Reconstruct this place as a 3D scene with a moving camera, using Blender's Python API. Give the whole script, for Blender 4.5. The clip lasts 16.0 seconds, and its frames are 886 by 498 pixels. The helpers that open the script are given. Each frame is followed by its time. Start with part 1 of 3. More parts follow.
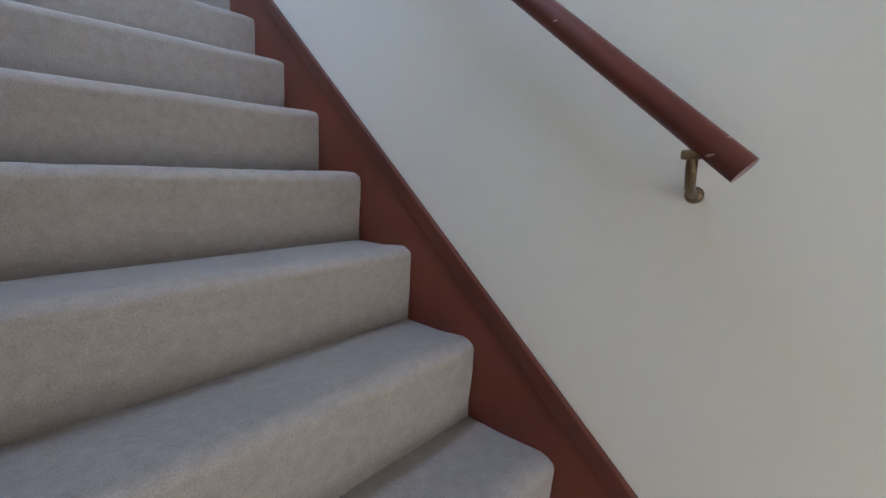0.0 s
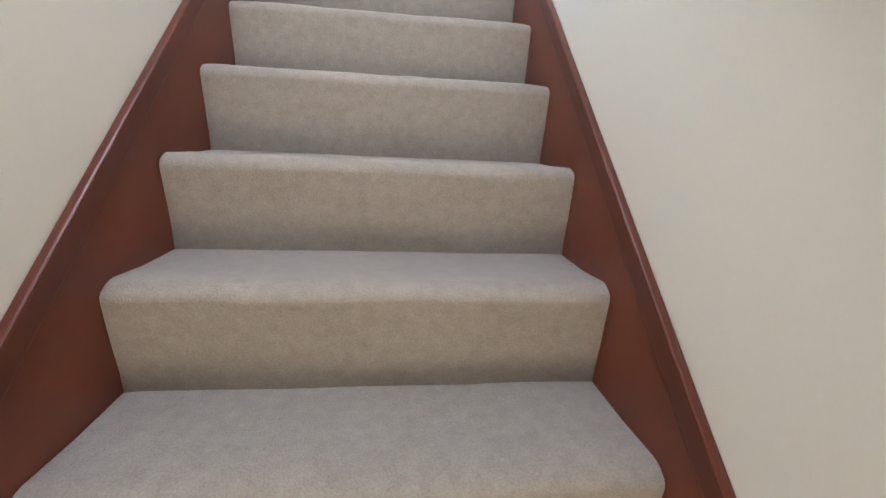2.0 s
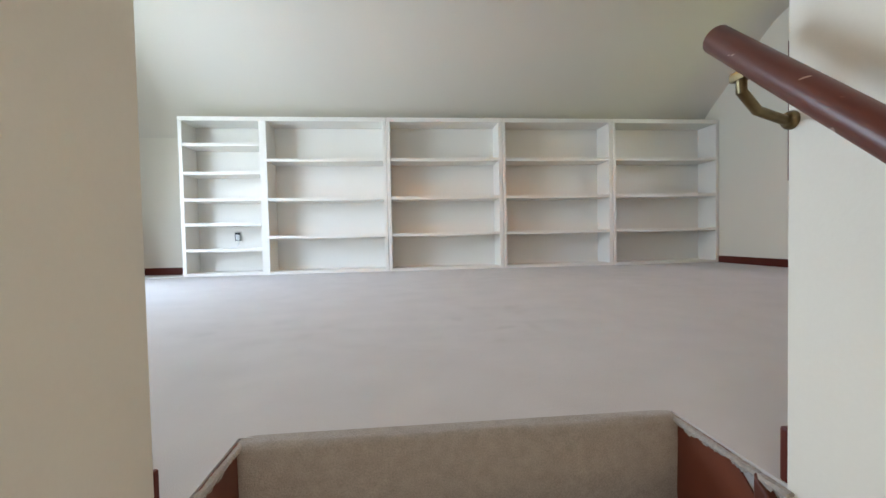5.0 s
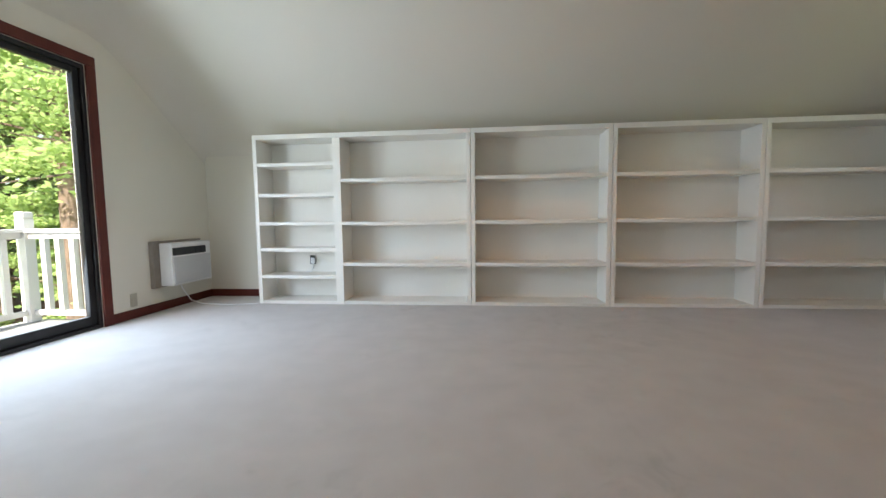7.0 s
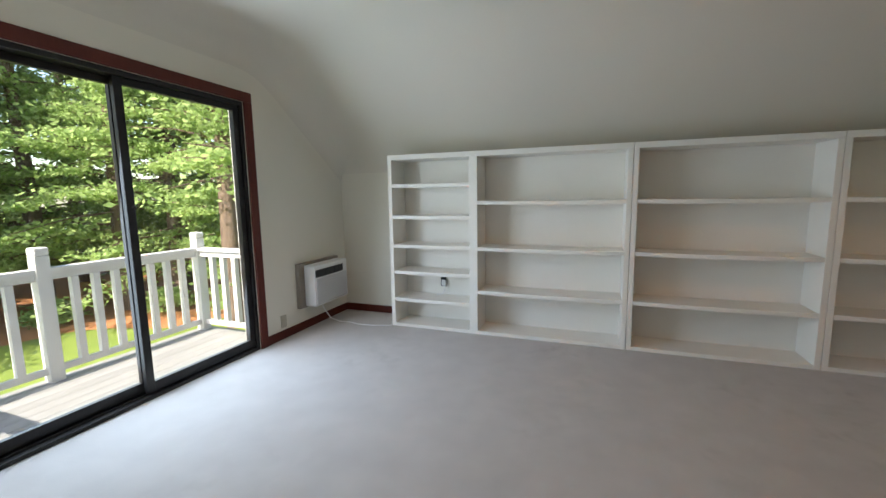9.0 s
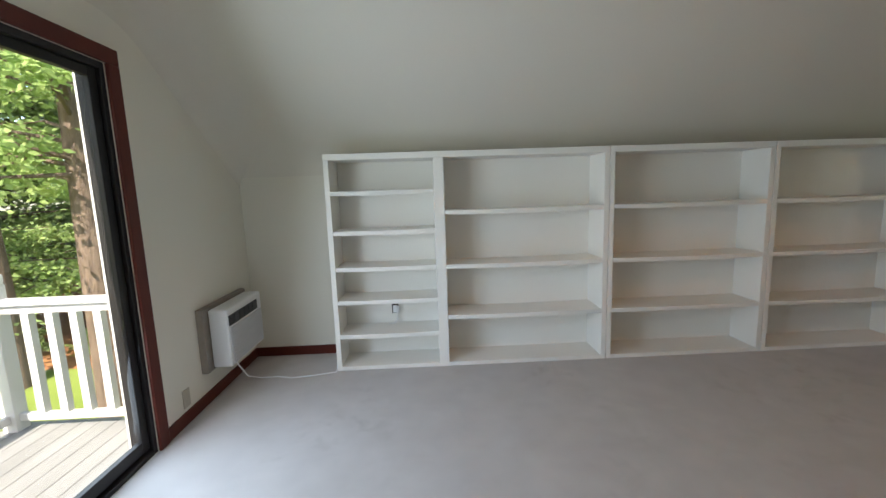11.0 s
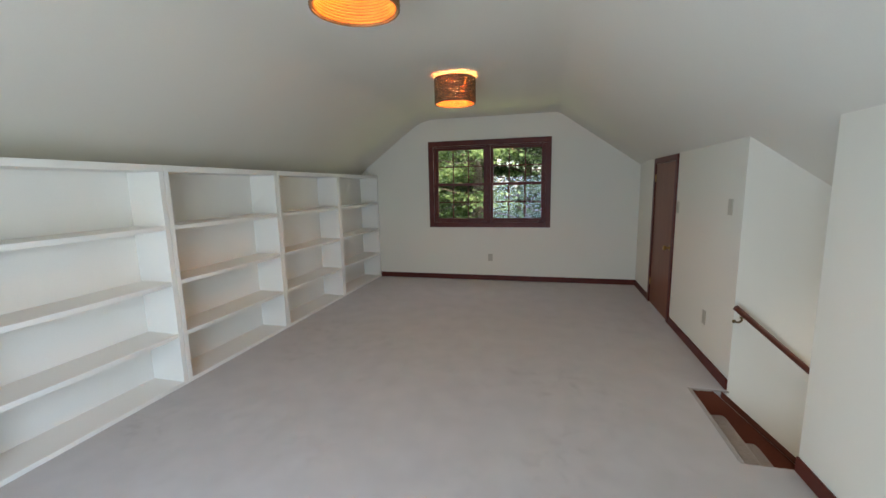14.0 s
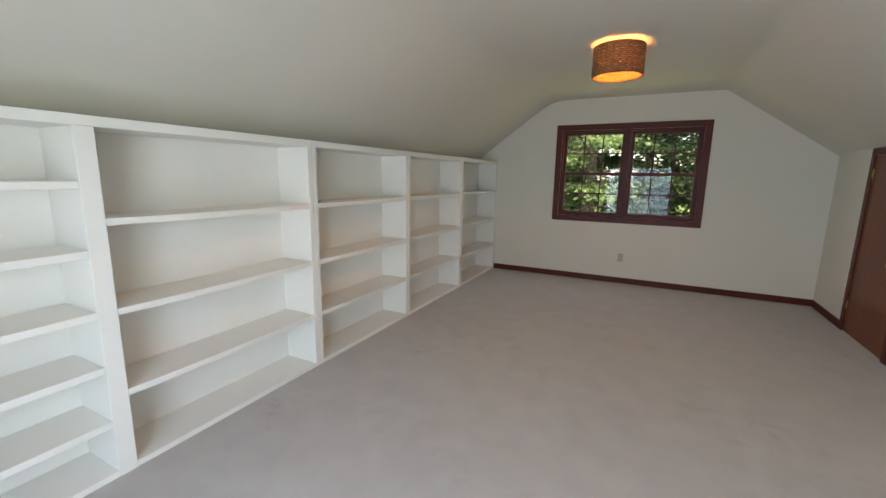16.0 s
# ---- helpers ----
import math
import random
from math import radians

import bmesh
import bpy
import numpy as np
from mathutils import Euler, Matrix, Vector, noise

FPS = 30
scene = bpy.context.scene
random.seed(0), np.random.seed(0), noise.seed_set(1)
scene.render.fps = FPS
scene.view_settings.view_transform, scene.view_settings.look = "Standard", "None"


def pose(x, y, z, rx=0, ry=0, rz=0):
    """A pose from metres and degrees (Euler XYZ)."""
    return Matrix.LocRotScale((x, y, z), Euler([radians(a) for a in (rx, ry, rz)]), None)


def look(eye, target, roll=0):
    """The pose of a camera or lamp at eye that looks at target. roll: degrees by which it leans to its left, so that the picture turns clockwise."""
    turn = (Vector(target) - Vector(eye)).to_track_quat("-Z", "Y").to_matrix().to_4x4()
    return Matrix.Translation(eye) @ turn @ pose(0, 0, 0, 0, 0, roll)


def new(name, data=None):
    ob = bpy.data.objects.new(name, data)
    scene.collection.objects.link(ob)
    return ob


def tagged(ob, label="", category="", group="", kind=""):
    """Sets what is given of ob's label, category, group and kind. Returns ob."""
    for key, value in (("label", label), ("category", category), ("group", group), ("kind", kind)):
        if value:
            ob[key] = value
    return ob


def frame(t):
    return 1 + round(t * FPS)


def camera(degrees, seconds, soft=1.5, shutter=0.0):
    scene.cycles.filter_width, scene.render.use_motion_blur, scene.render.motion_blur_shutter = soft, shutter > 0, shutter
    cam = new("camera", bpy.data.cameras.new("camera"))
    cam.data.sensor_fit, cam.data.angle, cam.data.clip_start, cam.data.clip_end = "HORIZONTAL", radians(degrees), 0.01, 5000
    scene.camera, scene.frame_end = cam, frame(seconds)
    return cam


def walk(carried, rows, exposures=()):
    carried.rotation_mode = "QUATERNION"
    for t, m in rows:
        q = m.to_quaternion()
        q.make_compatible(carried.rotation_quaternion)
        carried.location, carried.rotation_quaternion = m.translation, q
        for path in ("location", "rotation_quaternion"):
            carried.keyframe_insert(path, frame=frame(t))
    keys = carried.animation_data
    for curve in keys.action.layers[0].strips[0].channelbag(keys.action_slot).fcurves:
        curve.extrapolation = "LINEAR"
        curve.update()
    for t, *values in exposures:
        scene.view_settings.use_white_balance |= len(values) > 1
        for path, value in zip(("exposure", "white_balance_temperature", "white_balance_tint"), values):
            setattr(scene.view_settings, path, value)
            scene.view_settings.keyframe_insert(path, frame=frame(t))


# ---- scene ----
cam = camera(95.0, 16.0, 1.5)
U = 0.91                       # metres in one unit of the plan: the sliding door is 2.03 m high
PATH = [
    (0, (2.354, -6.556, -1.290), (3.788, -5.200, -1.613), 0.2),
    (0.5, (2.583, -6.464, -1.182), (3.781, -4.954, -1.719), 1.8),
    (1, (2.698, -6.370, -1.043), (3.160, -4.496, -1.567), -1.2),
    (1.5, (2.664, -6.170, -0.914), (2.921, -4.255, -1.430), 1.2),
    (2, (2.695, -5.944, -0.782), (2.929, -4.030, -1.311), 2.8),
    (2.5, (2.668, -5.766, -0.573), (2.716, -3.837, -1.100), 0.3),
    (3, (2.589, -5.584, -0.363), (2.905, -3.645, -0.737), 2.1),
    (3.5, (2.559, -5.393, -0.136), (2.821, -3.416, -0.295), 0.1),
    (4, (2.536, -5.217, 0.020), (2.734, -3.228, -0.036), -1.4),
    (6.5, (2.541, -4.377, 0.868), (2.681, -2.384, 0.78), -0.1),
    (7, (2.474, -4.201, 0.925), (2.271, -2.217, 0.77), -0.7),
    (7.5, (2.41, -4.05, 1.051), (2.162, -2.076, 0.855), 0.6),
    (8, (2.351, -3.987, 1.2), (1.648, -2.129, 0.972), -0.7),
    (10.5, (1.166, -3.494, 1.493), (0.714, -1.569, 1.192), -0.8),
    (11, (0.829, -3.344, 1.504), (0.895, -1.365, 1.222), -1.9),
    (11.5, (0.476, -3.223, 1.568), (1.23, -1.394, 1.271), -1.7),
    (12, (0.278, -3.166, 1.595), (1.631, -1.713, 1.354), -2.2),
    (12.5, (0.105, -3.056, 1.617), (1.752, -1.937, 1.433), -2.8),
    (13, (-0.07, -2.973, 1.628), (1.72, -2.107, 1.422), -2.8),
    (13.5, (-0.218, -2.917, 1.625), (1.636, -2.221, 1.35), -2.5),
    (14, (-0.277, -2.929, 1.613), (1.638, -2.439, 1.309), -1.2),
    (14.5, (-0.301, -2.941, 1.593), (1.631, -2.542, 1.264), 0.2),
    (15, (-0.265, -2.851, 1.619), (1.627, -2.259, 1.35), -0.5),
    (15.5, (-0.165, -2.612, 1.597), (1.604, -1.704, 1.377), 0.1),
    (16, (-0.041, -2.333, 1.578), (1.716, -1.447, 1.222), 0.9),
]
walk(cam, [(t, look(Vector(eye) * U, Vector(target) * U, roll)) for t, eye, target, roll in PATH],
     [(0.0, 3.4, 4450, 11), (0.5, 3.65, 4900, 12), (1.0, 3.85, 5050, 12), (2.0, 3.92, 5450, 12), (3.0, 3.65, 5800, 13), (4.0, 3.15, 6500, 17), (6.3, 2.5, 6950, 16), (7.0, 2.3, 7100, 16), (8.0, 2.03, 7150, 16), (10.3, 1.75, 7050, 16), (11.0, 1.78, 7100, 16), (12.0, 1.97, 7150, 15), (13.0, 2.17, 6900, 16), (14.5, 2.27, 6900, 15), (16.0, 2.27, 7250, 17)])

# ---- world, sun, large lights ----
world = bpy.data.worlds.new("sky")
scene.world = world
world.use_nodes = True
wn = world.node_tree
sky = wn.nodes.new("ShaderNodeTexSky")
sky.sky_type = "NISHITA"
sky.sun_disc = False
sky.sun_elevation = radians(45.7)
sky.sun_rotation = radians(-175)
wn.links.new(sky.outputs[0], wn.nodes["Background"].inputs[0])
wn.nodes["Background"].inputs[1].default_value = 0.15

sun = new("sun", bpy.data.lights.new("sun", "SUN"))
sun.data.energy, sun.data.angle, sun.data.color = 4.0, radians(0.5), (1.0, 0.95, 0.86)
sun.matrix_world = look((-0.9, -11, 11.3), (0, 0, 0))


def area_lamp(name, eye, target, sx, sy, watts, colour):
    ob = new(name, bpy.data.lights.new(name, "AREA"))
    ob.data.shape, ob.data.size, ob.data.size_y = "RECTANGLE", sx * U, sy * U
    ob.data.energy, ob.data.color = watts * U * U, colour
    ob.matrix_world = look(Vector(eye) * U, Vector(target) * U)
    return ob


def bulb_lamp(name, at, watts, colour, radius=0.03):
    ob = new(name, bpy.data.lights.new(name, "POINT"))
    ob.data.energy, ob.data.color, ob.data.shadow_soft_size = watts * U * U, colour, radius * U
    ob.location = Vector(at) * U
    return ob


# ---- plan ----
XL, XR = -0.855, 6.568          # end walls
YK, YB = -4.315, 0.42           # knee walls
SXL, SXR = 2.195, 3.119         # stair walls
Y0, RISE, RUN, STEPS = -4.072, 0.2103, 0.2326, 14
ZLOW = -STEPS * RISE
YEND = -9.0
FLAT = 2.775
DOOR = (-2.985, -1.015, 2.235)    # sliding door opening: y0, y1, top
WIN = (-2.91, -1.04, 1.0, 2.28)  # window opening: y0, y1, z0, z1
D2 = (4.765, 5.62, 1.845)        # small door: x0, x1, top
LAMPS = ((1.72, -1.995), (4.17, -1.96))

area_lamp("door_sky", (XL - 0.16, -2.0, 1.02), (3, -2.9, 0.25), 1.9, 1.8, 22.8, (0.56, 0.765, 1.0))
area_lamp("window_sky", (XR + 0.16, -1.98, 1.65), (3, -1.98, 0.9), 1.7, 1.2, 1.0, (1.0, 0.98, 0.88))
# Added fill under the sloped ceiling to brighten the stairs; no fixture stands here.
area_lamp("stair_fill", (2.46, -5.62, 0.88), (2.60, -5.70, -2.0), 0.3, 0.9, 1.9, (0.96, 0.97, 1.0))
# Added lamp at the windowless hall end, for the warm light from below.
area_lamp("hall_warm_fill", ((SXL + SXR) / 2, YEND + 0.02, ZLOW + 1.3), (2.75, -6.0, ZLOW + 1.6), 0.8, 1.9, 5.0, (1.0, 0.80, 0.56))
for lx, ly in LAMPS:
    bulb_lamp("bulb_light", (lx, ly, 2.60), 3.3, (1.0, 0.43, 0.13))


# ---- materials ----
def nodes_of(m):
    m.use_nodes = True
    return m.node_tree, m.node_tree.nodes["Principled BSDF"]


def surface(name, a, b, rough=0.6, scale=4.0, fine=60.0, bump=0.1, metal=0.0, stretch=(1, 1, 1), mix_fine=0.35, spec=0.5, per_object=0.0, distance=0.01):
    """Two-scale mottled surface between colours a and b, with fine relief."""
    m = bpy.data.materials.new(name)
    nt, bs = nodes_of(m)
    n, l = nt.nodes, nt.links
    tc = n.new("ShaderNodeTexCoord")
    mp = n.new("ShaderNodeMapping")
    mp.inputs["Scale"].default_value = stretch
    l.new(tc.outputs["Object"], mp.inputs[0])
    n1 = n.new("ShaderNodeTexNoise")
    n1.inputs["Scale"].default_value, n1.inputs["Detail"].default_value = scale, 5
    n2 = n.new("ShaderNodeTexNoise")
    n2.inputs["Scale"].default_value, n2.inputs["Detail"].default_value = fine, 3
    l.new(mp.outputs[0], n1.inputs[0])
    l.new(mp.outputs[0], n2.inputs[0])
    mx = n.new("ShaderNodeMix")
    mx.inputs[0].default_value = mix_fine
    l.new(n1.outputs[0], mx.inputs[2])
    l.new(n2.outputs[0], mx.inputs[3])
    rp = n.new("ShaderNodeValToRGB")
    rp.color_ramp.elements[0].color, rp.color_ramp.elements[1].color = (*a, 1), (*b, 1)
    rp.color_ramp.elements[0].position, rp.color_ramp.elements[1].position = 0.3, 0.7
    l.new(mx.outputs[0], rp.inputs[0])
    out = rp.outputs[0]
    if per_object:
        oi = n.new("ShaderNodeObjectInfo")
        hs = n.new("ShaderNodeHueSaturation")
        mr = n.new("ShaderNodeMapRange")
        mr.inputs["To Min"].default_value, mr.inputs["To Max"].default_value = 1 - per_object, 1 + per_object
        l.new(oi.outputs["Random"], mr.inputs[0])
        l.new(mr.outputs[0], hs.inputs["Value"])
        l.new(out, hs.inputs["Color"])
        out = hs.outputs[0]
    l.new(out, bs.inputs["Base Color"])
    bp = n.new("ShaderNodeBump")
    bp.inputs["Strength"].default_value, bp.inputs["Distance"].default_value = bump, distance
    l.new(n2.outputs[0], bp.inputs["Height"])
    l.new(bp.outputs[0], bs.inputs["Normal"])
    bs.inputs["Roughness"].default_value, bs.inputs["Metallic"].default_value = rough, metal
    bs.inputs["Specular IOR Level"].default_value = spec
    return m


WALL = surface("wall_paint", (0.735, 0.70, 0.605), (0.765, 0.73, 0.635), 0.75, 0.8, 160, 0.05, distance=0.004)
CEIL = surface("ceiling_paint", (0.69, 0.655, 0.575), (0.72, 0.685, 0.60), 0.85, 0.9, 90, 0.06, distance=0.004)
WHITE = surface("white_shelf_paint", (0.82, 0.795, 0.73), (0.86, 0.835, 0.775), 0.45, 2.0, 120, 0.04, distance=0.002)
def carpet_of(name, a, b, scale, fine, mix_fine):
    """Cut-pile carpet: mottled, fine tufts, a soft sheen."""
    m = surface(name, a, b, 0.95, scale, fine, 0.45, mix_fine=mix_fine, spec=0.1, distance=0.004)
    bs = m.node_tree.nodes["Principled BSDF"]
    bs.inputs["Sheen Weight"].default_value, bs.inputs["Sheen Roughness"].default_value = 0.35, 0.45
    return m


def stained(m, colour, strength):
    """Sparse trodden-in smudges on a carpet: small blots gathered in loose patches."""
    nt = m.node_tree
    n, l = nt.nodes, nt.links
    bs = n["Principled BSDF"]
    col = bs.inputs["Base Color"].links[0].from_socket
    tc = n.new("ShaderNodeTexCoord")
    masks = []
    for scale, detail, lo, hi in ((8.0, 3, 0.52, 0.78), (0.9, 2, 0.50, 0.72)):
        no = n.new("ShaderNodeTexNoise")
        no.inputs["Scale"].default_value, no.inputs["Detail"].default_value = scale, detail
        no.inputs["Distortion"].default_value = 0.6
        l.new(tc.outputs["Object"], no.inputs[0])
        mr = n.new("ShaderNodeMapRange")
        mr.inputs[1].default_value, mr.inputs[2].default_value = lo, hi
        l.new(no.outputs[0], mr.inputs[0])
        masks.append(mr)
    mu = n.new("ShaderNodeMath")
    mu.operation = "MULTIPLY"
    l.new(masks[0].outputs[0], mu.inputs[0])
    l.new(masks[1].outputs[0], mu.inputs[1])
    mv = n.new("ShaderNodeMath")
    mv.operation = "MULTIPLY"
    l.new(mu.outputs[0], mv.inputs[0])
    mv.inputs[1].default_value = strength
    mx = n.new("ShaderNodeMix")
    mx.data_type = "RGBA"
    l.new(mv.outputs[0], mx.inputs[0])
    l.new(col, mx.inputs[6])
    mx.inputs[7].default_value = (*colour, 1)
    l.new(mx.outputs[2], bs.inputs["Base Color"])
    return m


CARPET = carpet_of("room_carpet", (0.445, 0.414, 0.393), (0.54, 0.503, 0.475), 5.0, 420, 0.45)
stained(CARPET, (0.27, 0.25, 0.22), 0.5)
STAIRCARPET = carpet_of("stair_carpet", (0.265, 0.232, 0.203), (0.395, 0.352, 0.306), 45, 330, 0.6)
REDWOOD = surface("red_stained_wood", (0.130, 0.033, 0.017), (0.185, 0.050, 0.026), 0.36, 3, 26, 0.03, stretch=(3, 1, 1), distance=0.002, mix_fine=0.25)
CAPWOOD = surface("red_cap_wood", (0.085, 0.021, 0.011), (0.125, 0.033, 0.017), 0.4, 3, 26, 0.03, stretch=(3, 1, 1), distance=0.002, mix_fine=0.25)
DARKWOOD = surface("dark_red_trim", (0.080, 0.013, 0.008), (0.118, 0.022, 0.013), 0.45, spec=0.3, scale=3, fine=30, bump=0.06, stretch=(3, 3, 1), distance=0.003)
DOORWOOD = surface("door_veneer", (0.155, 0.046, 0.020), (0.22, 0.072, 0.032), 0.34, 2.0, 24, 0.02, stretch=(9, 9, 0.6), distance=0.002, spec=0.25)
BRONZE = surface("dark_bronze_aluminium", (0.010, 0.009, 0.009), (0.022, 0.020, 0.020), 0.45, 6, 90, 0.03, spec=0.3)
BRASS = surface("brass", (0.42, 0.29, 0.11), (0.62, 0.45, 0.2), 0.28, 20, 90, 0.04, metal=1.0)
OLDBRASS = surface("aged_brass", (0.12, 0.09, 0.05), (0.25, 0.19, 0.10), 0.38, 20, 90, 0.06, metal=1.0)
BLACK = surface("black_plastic", (0.01, 0.01, 0.011), (0.02, 0.02, 0.02), 0.4, 20, 90, 0.02)
# Darker copy of the white plastic: the averted front's shade is in the colour.
SHADEDPLASTIC = surface("shade_tinted_plastic", (0.52, 0.53, 0.545), (0.58, 0.59, 0.60), 0.5, 3, 150, 0.02)
PLASTIC = surface("white_plastic", (0.74, 0.75, 0.75), (0.80, 0.80, 0.79), 0.4, 3, 150, 0.02)
SLEEVE = surface("taupe_metal_sleeve", (0.22, 0.19, 0.16), (0.28, 0.245, 0.21), 0.5, 5, 80, 0.05)
IVORY = surface("ivory_plate", (0.44, 0.40, 0.31), (0.50, 0.455, 0.36), 0.4, 8, 120, 0.02)
DECKPAINT = surface("deck_paint", (0.22, 0.22, 0.22), (0.31, 0.31, 0.305), 0.6, 3, 40, 0.2, stretch=(6, 0.6, 6), per_object=0.08)
RAILPAINT = surface("rail_paint", (0.52, 0.52, 0.515), (0.60, 0.60, 0.595), 0.5, 4, 50, 0.1)
GRASS = surface("lawn", (0.10, 0.16, 0.02), (0.22, 0.28, 0.05), 0.95, 0.5, 30, 0.5, distance=0.05)
STRAW = surface("pine_straw", (0.28, 0.11, 0.04), (0.42, 0.19, 0.08), 0.95, 1.5, 40, 0.6, distance=0.04)
BARK = surface("bark", (0.09, 0.06, 0.045), (0.30, 0.21, 0.16), 0.95, 3, 18, 1.0, stretch=(5, 5, 0.8), distance=0.05)


def chipped(name, a, b):
    """Stained wood with a few pale chips and scuffs."""
    m = surface(name, a, b, 0.34, 3, 26, 0.03, stretch=(3, 1, 1), distance=0.002, mix_fine=0.25)
    nt = m.node_tree
    n, l = nt.nodes, nt.links
    bs = n["Principled BSDF"]
    col = bs.inputs["Base Color"].links[0].from_socket
    tc = n.new("ShaderNodeTexCoord")
    no = n.new("ShaderNodeTexNoise")
    no.inputs["Scale"].default_value, no.inputs["Detail"].default_value = 42, 1
    mp = n.new("ShaderNodeMapping")
    mp.inputs["Scale"].default_value = (1.0, 0.75, 2.2)
    l.new(tc.outputs["Object"], mp.inputs[0])
    l.new(mp.outputs[0], no.inputs[0])
    rp = n.new("ShaderNodeValToRGB")
    rp.color_ramp.elements[0].position, rp.color_ramp.elements[1].position = 0.745, 0.76
    rp.color_ramp.elements[0].color, rp.color_ramp.elements[1].color = (0, 0, 0, 1), (1, 1, 1, 1)
    l.new(no.outputs[0], rp.inputs[0])
    mx = n.new("ShaderNodeMix")
    mx.data_type = "RGBA"
    l.new(rp.outputs[0], mx.inputs[0])
    l.new(col, mx.inputs[6])
    mx.inputs[7].default_value = (0.40, 0.27, 0.21, 1)
    l.new(mx.outputs[2], bs.inputs["Base Color"])
    return m


RAILWOOD = chipped("worn_red_handrail", (0.085, 0.018, 0.010), (0.125, 0.030, 0.016))


def foliage(name, a, b):
    m = bpy.data.materials.new(name)
    nt, bs = nodes_of(m)
    n, l = nt.nodes, nt.links
    g = n.new("ShaderNodeNewGeometry")
    rp = n.new("ShaderNodeValToRGB")
    rp.color_ramp.elements[0].color, rp.color_ramp.elements[1].color = (*a, 1), (*b, 1)
    l.new(g.outputs["Random Per Island"], rp.inputs[0])
    l.new(rp.outputs[0], bs.inputs["Base Color"])
    bs.inputs["Roughness"].default_value = 0.85
    bs.inputs["Specular IOR Level"].default_value = 0.15
    tr = n.new("ShaderNodeBsdfTranslucent")
    l.new(rp.outputs[0], tr.inputs[0])
    ms = n.new("ShaderNodeMixShader")
    ms.inputs[0].default_value = 0.55
    l.new(bs.outputs[0], ms.inputs[1])
    l.new(tr.outputs[0], ms.inputs[2])
    l.new(ms.outputs[0], n["Material Output"].inputs[0])
    return m


# Raised above real foliage: the sunlit look is put into the leaf colour.
LEAFLIT = foliage("leaf_sunlit_tint", (0.23, 0.35, 0.12), (0.48, 0.61, 0.25))
# Darker copies of the leaves: shade among the trees put into the colour.
LEAFSHADE = foliage("leaf_shade_tint", (0.05, 0.075, 0.035), (0.14, 0.17, 0.075))
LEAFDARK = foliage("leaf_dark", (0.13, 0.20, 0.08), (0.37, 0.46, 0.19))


def glass(name):
    m = bpy.data.materials.new(name)
    nt, bs = nodes_of(m)
    n, l = nt.nodes, nt.links
    tr = n.new("ShaderNodeBsdfTransparent")
    tr.inputs[0].default_value = (0.93, 0.95, 0.94, 1)
    gl = n.new("ShaderNodeBsdfGlossy")
    gl.inputs["Roughness"].default_value = 0.02
    lw = n.new("ShaderNodeLayerWeight")
    lw.inputs[0].default_value = 0.5
    po = n.new("ShaderNodeMath")
    po.operation = "POWER"
    po.inputs[1].default_value = 5.0
    l.new(lw.outputs["Facing"], po.inputs[0])
    fr = n.new("ShaderNodeMath")
    fr.operation = "MULTIPLY_ADD"
    fr.inputs[1].default_value, fr.inputs[2].default_value = 0.55, 0.019
    l.new(po.outputs[0], fr.inputs[0])
    ms = n.new("ShaderNodeMixShader")
    l.new(fr.outputs[0], ms.inputs[0])
    l.new(tr.outputs[0], ms.inputs[1])
    l.new(gl.outputs[0], ms.inputs[2])
    l.new(ms.outputs[0], n["Material Output"].inputs[0])
    return m


GLASS = glass("pane_glass")


def glowing(name, colour, strength):
    m = bpy.data.materials.new(name)
    nt, bs = nodes_of(m)
    bs.inputs["Emission Color"].default_value = (*colour, 1)
    bs.inputs["Emission Strength"].default_value = strength
    bs.inputs["Base Color"].default_value = (*colour, 1)
    return m


BULB = glowing("bulb_glass", (1.0, 0.60, 0.24), 3.6)


def rattan(name, a, b, through_light):
    m = surface(name, a, b, 0.6, 14, 70, 0.3, stretch=(1, 1, 3), distance=0.004)
    nt = m.node_tree
    n, l = nt.nodes, nt.links
    bs = n["Principled BSDF"]
    col = bs.inputs["Base Color"].links[0].from_socket
    tr = n.new("ShaderNodeBsdfTranslucent")
    l.new(col, tr.inputs[0])
    ms = n.new("ShaderNodeMixShader")
    ms.inputs[0].default_value = through_light
    l.new(bs.outputs[0], ms.inputs[1])
    l.new(tr.outputs[0], ms.inputs[2])
    l.new(ms.outputs[0], n["Material Output"].inputs[0])
    return m


RATTAN = rattan("woven_rattan", (0.13, 0.075, 0.032), (0.34, 0.21, 0.095), 0.08)
LINER = rattan("shade_liner", (0.72, 0.30, 0.085), (0.84, 0.40, 0.13), 0.3)


# ---- builders ----
def link_mesh(name, bm, material, parent=None, label="", smooth=False):
    me = bpy.data.meshes.new(name)
    bm.normal_update()
    if smooth:
        for e in bm.edges:
            e.smooth = len(e.link_faces) == 2 and e.calc_face_angle(0) < radians(40)
    bm.to_mesh(me)
    bm.free()
    me.transform(Matrix.Scale(U, 4))
    if smooth:
        for p in me.polygons:
            p.use_smooth = True
    if material:
        me.materials.append(material)
    ob = new(name, me)
    if parent is not None:
        ob.parent = parent
    if label:
        tagged(ob, label)
    return ob


def part(name, bm, material, parent, label="", smooth=False):
    return link_mesh(name, bm, material, parent, label, smooth)


def structure(name, bm, material, label, smooth=False):
    return tagged(link_mesh(name, bm, material, None, "", smooth), label, name.split("_")[0], kind="structure")


def thing(name, label, category, group="", at=(0, 0, 0)):
    ob = new(name)
    ob.empty_display_size = 0.1
    ob.location = Vector(at) * U
    return tagged(ob, label, category, group)


